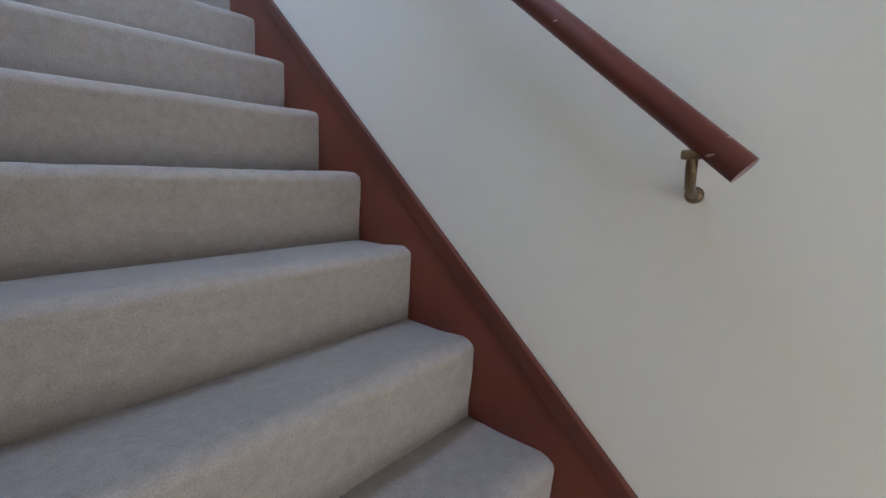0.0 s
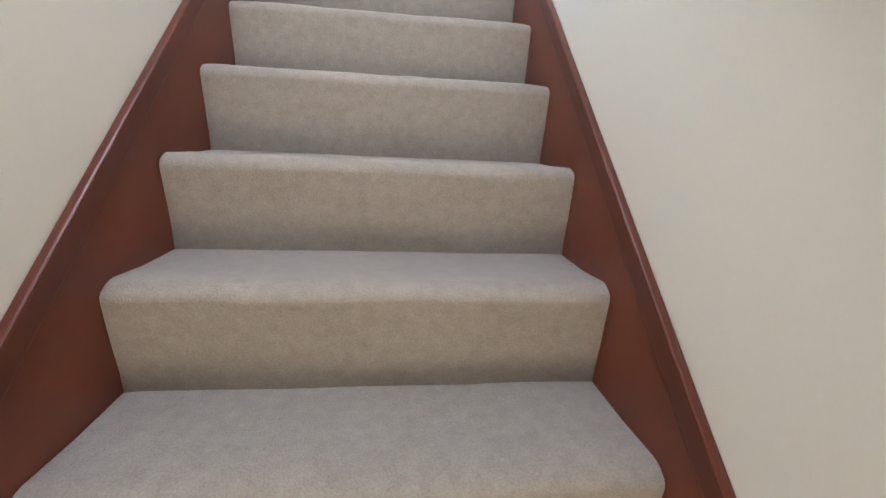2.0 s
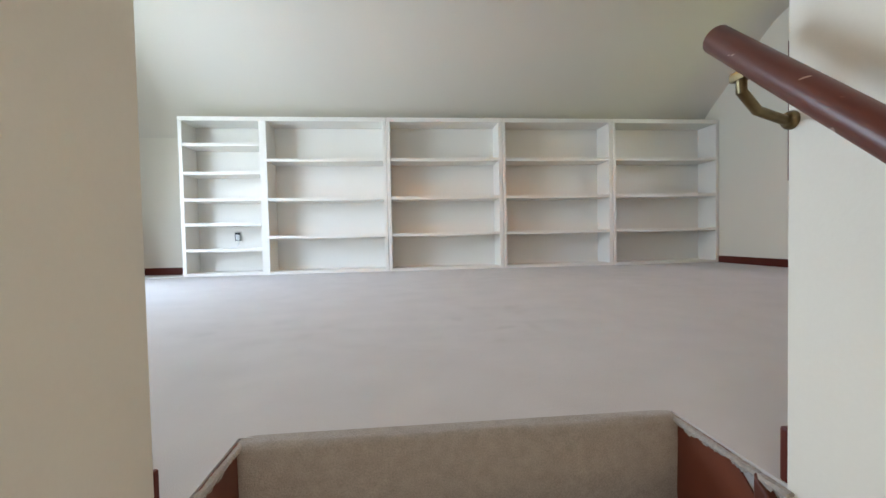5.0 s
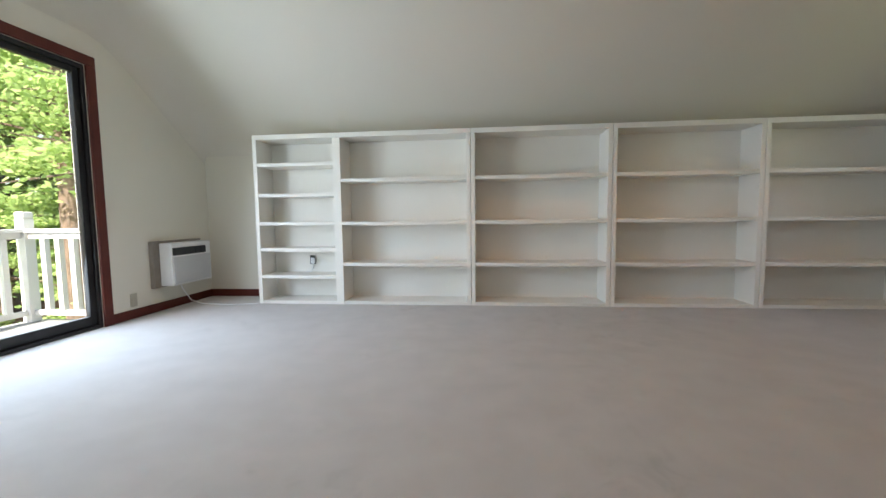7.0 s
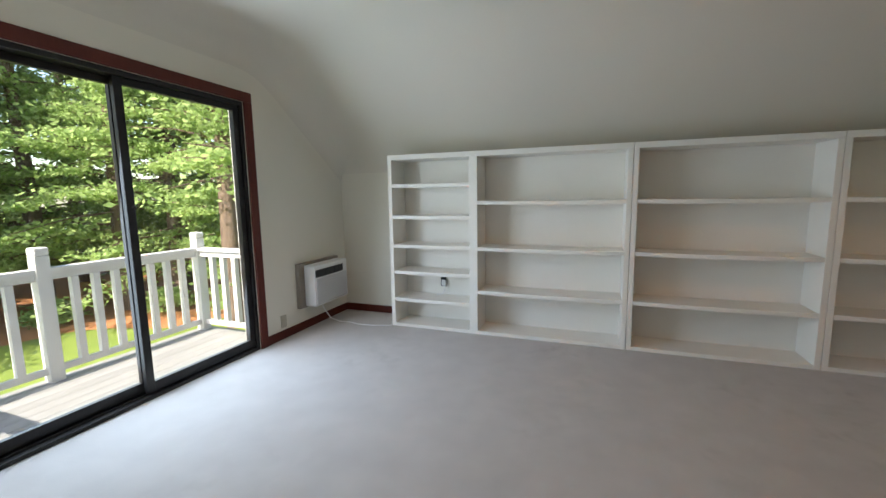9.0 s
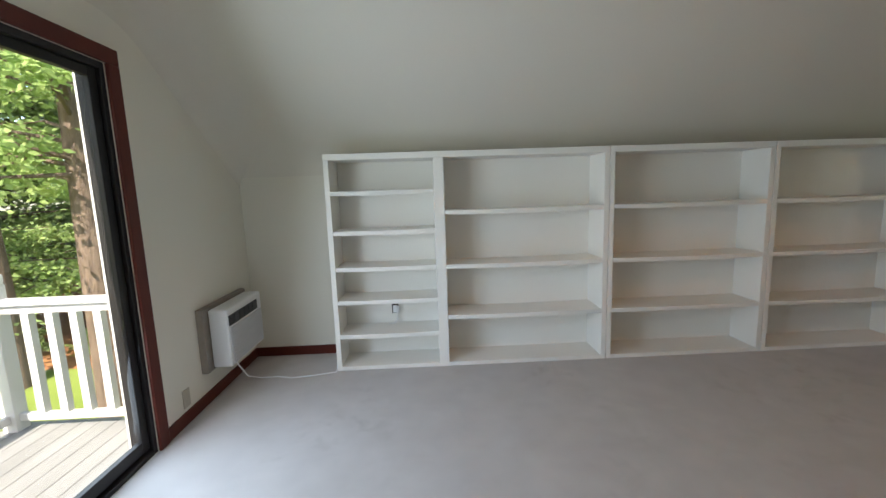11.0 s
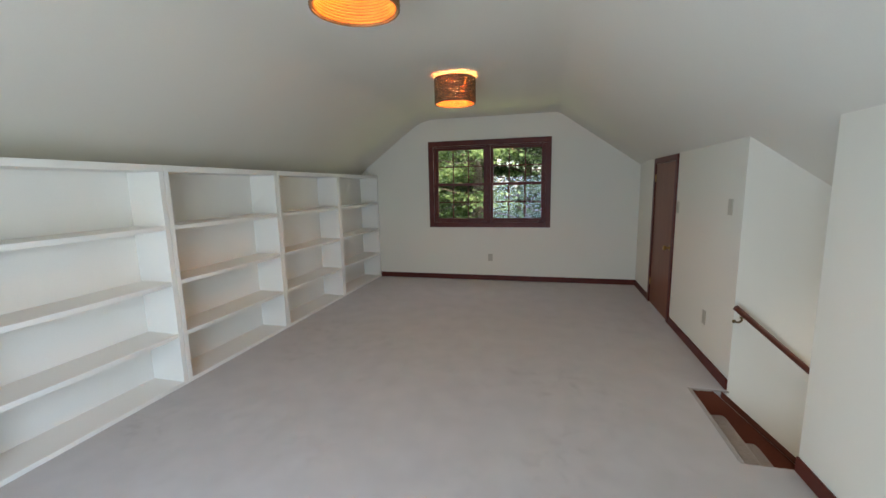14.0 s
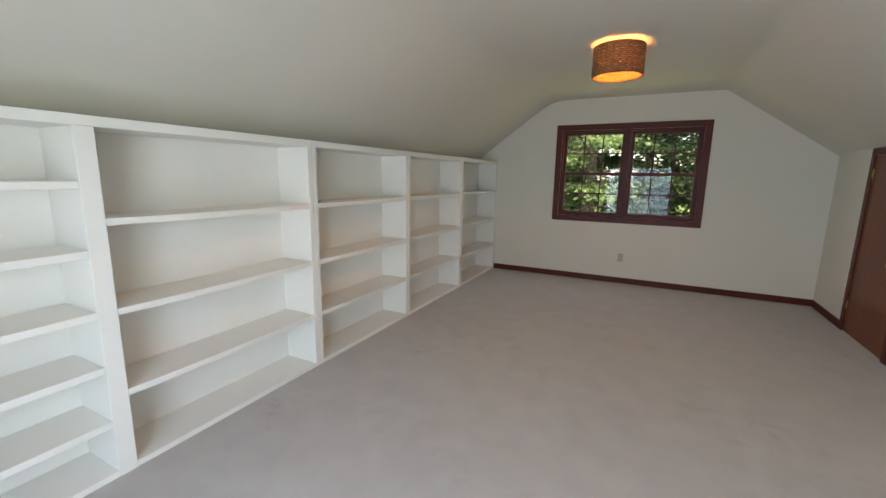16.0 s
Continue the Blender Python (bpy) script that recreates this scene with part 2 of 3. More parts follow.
def box(x0, x1, y0, y1, z0, z1, bev=0.0, seg=2, bm=None):
    """A box between two corners, with rounded edges; adds to bm if given."""
    b = bmesh.new()
    bmesh.ops.create_cube(b, size=1)
    for v in b.verts:
        v.co = Vector(((x0 + x1) / 2 + v.co.x * (x1 - x0), (y0 + y1) / 2 + v.co.y * (y1 - y0), (z0 + z1) / 2 + v.co.z * (z1 - z0)))
    if bev:
        bmesh.ops.bevel(b, geom=b.edges[:], offset=bev, segments=seg, affect="EDGES", profile=0.6)
    if bm is None:
        return b
    return merge(bm, b)


def merge(bm, b):
    me = bpy.data.meshes.new("tmp")
    b.to_mesh(me)
    b.free()
    bm.from_mesh(me)
    bpy.data.meshes.remove(me)
    return bm


def tube(points, radius, sides=10, bm=None, cap=True, flat=1.0):
    """A round bar along a polyline."""
    bm = bm or bmesh.new()
    rings = []
    pts = [Vector(p) for p in points]
    for i, p in enumerate(pts):
        d = (pts[min(i + 1, len(pts) - 1)] - pts[max(i - 1, 0)]).normalized()
        side = d.cross(Vector((0, 0, 1))) if abs(d.z) < 0.95 else d.cross(Vector((1, 0, 0)))
        side.normalize()
        up = side.cross(d)
        r = radius[i] if isinstance(radius, (list, tuple)) else radius
        rings.append([bm.verts.new(p + side * (math.cos(a) * r) + up * (math.sin(a) * r * flat)) for a in (2 * math.pi * k / sides for k in range(sides))])
    for a, b in zip(rings, rings[1:]):
        for k in range(sides):
            bm.faces.new((a[k], a[(k + 1) % sides], b[(k + 1) % sides], b[k]))
    if cap:
        bm.faces.new(rings[0][::-1])
        bm.faces.new(rings[-1])
    return bm


def lathe(profile, sides=24, at=(0, 0, 0), axis="z"):
    """A turned shape: profile rows of (radius, height) round an axis through at."""
    bm = bmesh.new()
    rings = []
    for r, h in profile:
        ring = []
        for k in range(sides):
            a = 2 * math.pi * k / sides
            c, s = math.cos(a) * r, math.sin(a) * r
            v = {"z": (c, s, h), "x": (h, c, s), "y": (c, h, s)}[axis]
            ring.append(bm.verts.new(Vector(v) + Vector(at)))
        rings.append(ring)
    for a, b in zip(rings, rings[1:]):
        for k in range(sides):
            bm.faces.new((a[k], a[(k + 1) % sides], b[(k + 1) % sides], b[k]))
    bm.faces.new(rings[0][::-1])
    bm.faces.new(rings[-1])
    bmesh.ops.recalc_face_normals(bm, faces=bm.faces)
    return bm


def slab(us, vs, solid, axis, w0, w1):
    """A slab of cells between the cuts us and vs, where solid(i, j) says so; axis is its normal, from w0 to w1."""
    bm = bmesh.new()
    verts = {}

    def vert(i, j, k):
        if (i, j, k) not in verts:
            u, v, w = us[i], vs[j], (w0, w1)[k]
            verts[i, j, k] = bm.verts.new({"x": (w, u, v), "y": (u, w, v), "z": (u, v, w)}[axis])
        return verts[i, j, k]

    ok = lambda i, j: 0 <= i < len(us) - 1 and 0 <= j < len(vs) - 1 and solid(i, j)
    for i in range(len(us) - 1):
        for j in range(len(vs) - 1):
            if not ok(i, j):
                continue
            for k in (0, 1):
                bm.faces.new([vert(i, j, k), vert(i + 1, j, k), vert(i + 1, j + 1, k), vert(i, j + 1, k)])
            for a, b, n in (((i, j), (i + 1, j), (i, j - 1)), ((i, j + 1), (i + 1, j + 1), (i, j + 1)), ((i, j), (i, j + 1), (i - 1, j)), ((i + 1, j), (i + 1, j + 1), (i + 1, j))):
                if not ok(*n):
                    bm.faces.new([vert(*a, 0), vert(*b, 0), vert(*b, 1), vert(*a, 1)])
    bmesh.ops.recalc_face_normals(bm, faces=bm.faces)
    return bm


def prism(outline, axis, w0, w1, bev=0.0):
    """An outline in the plane across axis, drawn out from w0 to w1."""
    bm = bmesh.new()
    rings = []
    for w in (w0, w1):
        rings.append([bm.verts.new({"x": (w, u, v), "y": (u, w, v), "z": (u, v, w)}[axis]) for u, v in outline])
    n = len(outline)
    for k in range(n):
        bm.faces.new((rings[0][k], rings[0][(k + 1) % n], rings[1][(k + 1) % n], rings[1][k]))
    bm.faces.new(rings[0][::-1])
    bm.faces.new(rings[1])
    bmesh.ops.recalc_face_normals(bm, faces=bm.faces)
    if bev:
        bmesh.ops.bevel(bm, geom=bm.edges[:], offset=bev, segments=2, affect="EDGES", profile=0.6)
    return bm


# ---- structure: attic room ----
def soft_min(a, b, k):
    return min(a, b) - k * math.log(1 + math.exp(-abs(a - b) / k))


def ceil_z(y):
    return soft_min(soft_min(FLAT, 1.84 + 0.735 * (YB - y), 0.06), 1.92 + 0.70 * (y - YK), 0.012)


structure("floor", slab([XL, SXL - 0.1, SXL, SXR, SXR + 0.1, XR], [YK - 0.1, YK, Y0 + 0.03, YB], lambda i, j: not (i == 2 and j < 2 or 0 < i < 4 and j == 0), "z", -0.22, 0.0), CARPET, "pale grey-beige cut-pile carpet, faintly trodden")
def gable(name, w0, w1, hole, label):
    """A gable wall with one opening (y0, y1, z0, z1), its top following the roof slopes."""
    us = sorted({hole[0], hole[1], *(YK - 0.1 + (YB - YK + 0.2) * k / 24 for k in range(25))})
    vs = sorted({-0.22, hole[2], hole[3], 2.95})
    bm = slab(us, vs, lambda i, j: not (hole[0] < (us[i] + us[i + 1]) / 2 < hole[1] and hole[2] < (vs[j] + vs[j + 1]) / 2 < hole[3]), "x", w0, w1)
    for v in bm.verts:
        if v.co.z > 2.9:
            v.co.z = ceil_z(v.co.y) + 0.12
    structure(name, bm, WALL, label)


gable("wall_west", XL - 0.15, XL, (DOOR[0], DOOR[1], 0.0, DOOR[2]), "cream painted plaster gable wall with a sliding door opening")
gable("wall_east", XR, XR + 0.15, WIN, "cream painted plaster gable wall with a double window")
structure("wall_north", slab([XL, XR], [0.0, 2.0], lambda i, j: True, "y", YB, YB + 0.1), WALL, "cream painted low knee wall behind white bookcases")
structure("wall_south", slab([XL, SXL - 0.1], [0.0, 2.0], lambda i, j: True, "y", YK - 0.1, YK), WALL, "cream painted low knee wall beside the stairwell")
structure("wall_south_door", slab([SXR + 0.1, D2[0], D2[1], XR], [0.0, D2[2], 2.0], lambda i, j: not (i == 1 and j == 0), "y", YK - 0.1, YK), WALL, "cream painted knee wall with a small closet door")

# ceiling with soft coves towards the gables
bm = bmesh.new()
xs = [XL + 0.34 * (1 - math.cos(math.pi / 2 * k / 10)) for k in range(11)] + [XL + 0.34 + (XR - XL - 1.09) * k / 10 for k in range(1, 11)] + [XR - 0.75 + 0.33 * k / 4 for k in range(1, 5)] + [XR - 0.42 + 0.42 * k / 6 for k in range(1, 7)]
ys = [YK - 0.1 + (YB - 0.26 - YK + 0.1) * k / 100 for k in range(101)] + [YB - 0.26 + 0.26 * math.sin(math.pi / 2 * k / 12) for k in range(1, 13)] + [YB + 0.1]


def cove(x, y):
    f = lambda d: 1 - math.sqrt(max(0.0, 1 - (1 - d) ** 2)) if 0 <= d < 1 else (1.0 if d < 0 else 0.0)
    return max(0.26 * f((x - XL) / 0.34), 0.16 * f((YB - y) / 0.26)) + 0.042 * max(0.0, 1 - (XR - x) / 0.42)


rows = [[bm.verts.new((x, y, ceil_z(y) - cove(x, y))) for y in ys] for x in xs]
for a, b in zip(rows, rows[1:]):
    for k in range(len(ys) - 1):
        bm.faces.new((a[k], a[k + 1], b[k + 1], b[k]))
top = bmesh.ops.extrude_face_region(bm, geom=bm.faces[:])
for v in [e for e in top["geom"] if isinstance(e, bmesh.types.BMVert)]:
    v.co.z += 0.14
bmesh.ops.recalc_face_normals(bm, faces=bm.faces)
structure("ceiling", bm, CEIL, "off-white plaster ceiling, sloped on both sides with rounded coves", smooth=True)

# ---- structure: stairwell ----
structure("wall_stair_west", slab([YEND, YK, Y0 + 0.1], [ZLOW - 0.2, -0.22, 2.0], lambda i, j: not (i == 1 and j == 1), "x", SXL - 0.1, SXL), WALL, "cream painted stairwell wall")
structure("wall_stair_east", slab([YEND, YK, Y0 + 0.1], [ZLOW - 0.2, -0.22, 2.0], lambda i, j: not (i == 1 and j == 1), "x", SXR, SXR + 0.1), WALL, "cream painted stairwell wall with a handrail")
structure("wall_hall_end", slab([SXL, SXR], [ZLOW - 0.2, 0.2], lambda i, j: True, "y", YEND - 0.1, YEND), WALL, "cream painted wall of the lower hall")
structure("floor_hall", slab([SXL, SXR], [YEND, Y0 - (STEPS - 1) * RUN], lambda i, j: True, "z", ZLOW - 0.2, ZLOW), CARPET, "grey-beige carpet at the foot of the stairs")
zc = lambda y: max(1.92 + 0.70 * (y - YK), -0.25)
cy = [YK - 0.1, YK - 0.1 - (zc(YK - 0.1) + 0.25) / 0.70, YEND]
structure("ceiling_stair", prism([(y, zc(y)) for y in cy] + [(y, zc(y) + 0.12) for y in cy[::-1]], "x", SXL, SXR), CEIL, "off-white sloping plaster ceiling over the stairs")


# ---- stairs ----
stairs = thing("staircase", "straight carpeted staircase between red-stained skirt boards", "staircase", at=(0, 0, 0))
IN0, IN1 = SXL + 0.005, SXR - 0.005


def step_mesh(k):
    """One carpeted tread and riser: rounded nosing, riser leaning back under it."""
    y, z = Y0 - k * RUN, -k * RISE
    if k:
        prof = [(y + RUN + 0.03, z), (y + 0.11, z - 0.001)]
        for a in range(0, 101, 10):
            r = radians(a)
            prof.append((y + 0.025 - math.sin(r) * 0.044, z - 0.026 + math.cos(r) * 0.031))
    else:
        prof = [(y + 0.036, z + 0.0015), (y + 0.025, z + 0.0015)]
        for a in range(0, 91, 15):
            r = radians(a)
            prof.append((y + 0.014 - math.sin(r) * 0.014, z - 0.014 + math.cos(r) * 0.014))
    ly, lz = prof[-1]
    prof += [(ly + (y + 0.002 - ly) * f, lz + (z - RISE - 0.003 - lz) * f) for f in (0.25, 0.5, 0.75, 1.0)]
    prof += [(y + 0.03, z - RISE - 0.01), (y + 0.12, z - RISE - 0.03), (prof[0][0], z - 0.09)]
    bm = bmesh.new()
    cuts = 40
    rings = []
    for c in range(cuts + 1):
        x = IN0 + 0.001 + (IN1 - IN0 - 0.002) * c / cuts
        e = min(c, cuts - c)
        pull = (0.004, 0.001, 0.0, 0.0)[min(e, 3)]
        ring = []
        for i, (py, pz) in enumerate(prof):
            w = 0.003 * noise.noise(Vector((x * 7, py * 9, pz * 9 + k))) + 0.0016 * noise.noise(Vector((x * 40, py * 60, pz * 60 + k))) if 0 < i < len(prof) - 3 else 0.0
            ring.append(bm.verts.new((x, py + w + (pull if 2 < i < len(prof) - 4 else 0), pz + w - (pull * 0.5 if i < 8 else 0))))
        rings.append(ring)
    n = len(prof)
    for a, b in zip(rings, rings[1:]):
        for i in range(n):
            bm.faces.new((a[i], a[(i + 1) % n], b[(i + 1) % n], b[i]))
    bm.faces.new(rings[0])
    bm.faces.new(rings[-1][::-1])
    bmesh.ops.recalc_face_normals(bm, faces=bm.faces)
    return bm


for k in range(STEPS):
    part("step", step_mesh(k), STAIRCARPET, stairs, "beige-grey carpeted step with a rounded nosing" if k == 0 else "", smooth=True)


def skirt_outline(lift, drop):
    """A sloping board along the stairs, cut level at the upper floor."""
    s = RISE / RUN
    zl = lambda y, d: (y - Y0) * s + d
    ytop = Y0 - lift / s
    yb = Y0 - 13.6 * RUN
    return [(Y0 + 0.02, -0.004), (ytop, -0.004), (yb, zl(yb, lift)), (yb, zl(yb, -drop)), (Y0 + 0.02, zl(Y0, -drop))]


for x0, x1, cap0, cap1 in ((SXL, IN0, SXL, IN0 + 0.014), (IN1, SXR, IN1 - 0.014, SXR)):
    board = part("skirt_board", prism(skirt_outline(0.122, 0.30), "x", x0 + 0.0005, x1 - 0.0005, 0.001), REDWOOD, stairs, "red-stained skirt board")
    s = RISE / RUN
    ya, yb = Y0 - 0.20, Y0 - 13.6 * RUN
    part("cap_moulding", prism([(ya, (ya - Y0) * s + 0.1225), (ya, (ya - Y0) * s + 0.178), (yb, (yb - Y0) * s + 0.178), (yb, (yb - Y0) * s + 0.1225)], "x", cap0 + 0.0005, cap1 - 0.0005, 0.004), CAPWOOD, board, "darker red cap moulding")

# handrail on the east stair wall
rail = thing("handrail", "worn red-stained wooden handrail on brass brackets", "handrail")
HX = SXR - 0.092
hy0, hz0, hy1, hz1 = -6.470, -1.2735, -4.285, 0.694
dirv = Vector((0, hy1 - hy0, hz1 - hz0)).normalized()
upv = Vector((1, 0, 0)).cross(dirv)
bm = bmesh.new()
prof = [(0.021 * math.cos(radians(a)), 0.021 * math.sin(radians(a))) for a in range(0, 360, 15)]
rings = []
for p in (Vector((HX, hy0, hz0)), Vector((HX, hy1, hz1))):
    rings.append([bm.verts.new(p + Vector((1, 0, 0)) * u + upv * v) for u, v in prof])
for i in range(len(prof)):
    bm.faces.new((rings[0][i], rings[0][(i + 1) % len(prof)], rings[1][(i + 1) % len(prof)], rings[1][i]))
bm.faces.new(rings[0][::-1])
bm.faces.new(rings[1])
bmesh.ops.recalc_face_normals(bm, faces=bm.faces)
part("rail", bm, RAILWOOD, rail, smooth=True)
for f in (0.022, 0.5, 0.972):
    p = Vector((HX, hy0, hz0)).lerp(Vector((HX, hy1, hz1)), f) - upv * 0.022
    br = part("bracket", tube([(HX, p.y, p.z), (HX, p.y, p.z - 0.025), (HX + 0.03, p.y + 0.006, p.z - 0.05), (SXR - 0.012, p.y + 0.012, p.z - 0.062)], 0.0075, 10), OLDBRASS, rail, "aged brass bracket", smooth=True)
    part("rosette", lathe([(0.014, 0.0), (0.014, -0.004), (0.011, -0.009), (0.007, -0.011)], 20, (SXR, p.y + 0.012, p.z - 0.062), "x"), OLDBRASS, br, smooth=True)
    part("saddle", box(HX - 0.009, HX + 0.009, p.y - 0.014, p.y + 0.014, p.z - 0.010, p.z + 0.004, 0.004), OLDBRASS, br)


# frayed carpet lip lying over the top ends of the skirt boards, its tufts hanging down the boards
def frayed_edge(x_wall, inward, seed):
    """A ragged carpet strip from the knee wall's corner to the top riser: rolled edge and uneven hanging tufts."""
    r = random.Random(seed)
    bm = bmesh.new()
    n, rows = 60, []
    y0, y1 = YK - 0.012, Y0 + 0.03
    for k in range(n + 1):
        y = y0 + (y1 - y0) * k / n
        hang = 0.004 + 0.014 * abs(noise.noise(Vector((y * 23, seed, 0)))) + r.uniform(0.0, 0.007)
        bulge = 0.015 + 0.004 * noise.noise(Vector((y * 40, seed + 9, 0)))
        prof = [(0.0, 0.001), (0.006, 0.003), (bulge * 0.8, 0.002), (bulge, -0.003), (bulge * 0.9, -hang * 0.5), (bulge * 0.75, -hang), (0.006, -hang * 0.8), (0.0, -0.004)]
        rows.append([bm.verts.new((x_wall + inward * u, y, v - 0.006 + r.uniform(-0.001, 0.001))) for u, v in prof])
    m = len(rows[0])
    for a, b in zip(rows, rows[1:]):
        for q in range(m):
            bm.faces.new((a[q], a[(q + 1) % m], b[(q + 1) % m], b[q]))
    bm.faces.new(rows[0][::-1])
    bm.faces.new(rows[-1])
    bmesh.ops.recalc_face_normals(bm, faces=bm.faces)
    # Room carpet lip in the darker stair colour, which puts its shade into paint.
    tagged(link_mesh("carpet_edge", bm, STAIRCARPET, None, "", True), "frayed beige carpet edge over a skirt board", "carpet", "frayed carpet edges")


frayed_edge(SXL + 0.0005, 1, 3)
frayed_edge(SXR - 0.0005, -1, 4)


# ---- trim: baseboards ----
def baseboard(x0, x1, y0, y1, label="dark red-stained baseboard"):
    structure("baseboard", box(x0, x1, y0, y1, 0.001, 0.088, 0.004), DARKWOOD, label)


baseboard(XL, XL + 0.014, DOOR[1] + 0.07, YB)
baseboard(XL + 0.014, 0.0, YB - 0.014, YB)
baseboard(XR - 0.014, XR, YK + 0.014, 0.0)
baseboard(D2[1] + 0.07, XR, YK, YK + 0.014)
baseboard(SXR, D2[0] - 0.07, YK, YK + 0.014)
baseboard(XL, SXL, YK, YK + 0.014)


def casing_frame(parent, plane, w, u0, u1, v0, v1, width, depth, sill, material):
    """Three or four mitred boards round an opening; plane says which axis is the wall's normal."""
    def board(a, b, c, d):
        lo, hi = min(w, w + depth), max(w, w + depth)
        if plane == "x":
            return box(lo, hi, a, b, c, d, 0.006)
        return box(a, b, lo, hi, c, d, 0.006)
    part("casing", board(u0 - width, u0, v0 if not sill else v0 - width, v1), material, parent)
    part("casing", board(u1, u1 + width, v0 if not sill else v0 - width, v1), material, parent)
    part("casing", board(u0 - width, u1 + width, v1 + 0.0005, v1 + width), material, parent)
    if sill:
        part("casing", board(u0 + 0.0005, u1 - 0.0005, v0 - width, v0), material, parent)


# ---- closet door ----
d2 = tagged(thing("door_1", "small closed red-brown veneer closet door in dark casing", "door"), kind="structure")
casing_frame(d2, "y", YK, D2[0], D2[1], 0.001, D2[2], 0.07, 0.018, False, DARKWOOD)
leaf = part("leaf", box(D2[0] + 0.0005, D2[1] - 0.0005, YK - 0.045, YK + 0.002, 0.008, D2[2] - 0.0005, 0.003), DOORWOOD, d2, "glossy red-brown veneer leaf")
part("knob", lathe([(0.028, 0.0), (0.028, 0.006), (0.012, 0.012), (0.012, 0.035), (0.026, 0.045), (0.03, 0.06), (0.02, 0.072), (0.004, 0.075)], 20, (D2[0] + 0.07, YK + 0.002, 0.86), "y"), BRASS, leaf, "brass knob", smooth=True)
for hz in (0.25, 1.62):
    part("hinge", tube([(D2[1] - 0.004, YK + 0.006, hz), (D2[1] - 0.004, YK + 0.006, hz + 0.09)], 0.007, 10), BRASS, leaf)


# ---- sliding glass door ----
sd = tagged(thing("door_2", "closed sliding glass door in a dark bronze frame with red casing", "sliding door"), kind="structure")
casing_frame(sd, "x", XL, DOOR[0], DOOR[1], 0.001, DOOR[2], 0.085, 0.02, False, DARKWOOD)
fx0, fx1 = XL - 0.135, XL - 0.004
part("jamb", box(fx0, fx1, DOOR[0], DOOR[0] + 0.03, 0.0, DOOR[2], 0.003), BRONZE, sd)
part("jamb", box(fx0, fx1, DOOR[1] - 0.03, DOOR[1], 0.0, DOOR[2], 0.003), BRONZE, sd)
part("head", box(fx0, fx1, DOOR[0] + 0.03, DOOR[1] - 0.03, DOOR[2] - 0.035, DOOR[2], 0.003), BRONZE, sd)
track = part("track", box(fx0, fx1, DOOR[0] + 0.03, DOOR[1] - 0.03, 0.0, 0.028, 0.003), BRONZE, sd, "dark grooved aluminium sill track")
for gx in (fx0 + 0.03, fx0 + 0.085):
    part("track_rib", box(gx, gx + 0.006, DOOR[0] + 0.03, DOOR[1] - 0.03, 0.028, 0.042, 0.001, 1), BRONZE, track)
# Outer jamb strips painted pale in place of the sky light on them.
for a, b in ((DOOR[0] - 0.08, DOOR[0] + 0.004), (DOOR[1] - 0.004, DOOR[1] + 0.08)):
    part("outer_jamb", box(XL - 0.168, XL - 0.1505, a, b, -0.06, DOOR[2] + 0.08, 0.003), RAILPAINT, sd, "pale outer jamb strip, sky light put into its colour")
mid = (DOOR[0] + DOOR[1]) / 2
for gx, a, b in ((fx0 + 0.02, DOOR[0] + 0.032, mid + 0.03), (fx0 + 0.075, mid - 0.03, DOOR[1] - 0.032)):
    pn = part("sash", box(gx, gx + 0.035, a, a + 0.055, 0.045, DOOR[2] - 0.038, 0.004), BRONZE, sd, "dark bronze sash")
    part("stile", box(gx, gx + 0.035, b - 0.055, b, 0.045, DOOR[2] - 0.038, 0.004), BRONZE, pn)
    part("bottom_rail", box(gx, gx + 0.035, a + 0.055, b - 0.055, 0.045, 0.115, 0.004), BRONZE, pn)
    part("top_rail", box(gx, gx + 0.035, a + 0.055, b - 0.055, DOOR[2] - 0.085, DOOR[2] - 0.038, 0.004), BRONZE, pn)
    g = part("pane", box(gx + 0.014, gx + 0.020, a + 0.05, b - 0.05, 0.11, DOOR[2] - 0.08), GLASS, pn)
    g.visible_shadow = False

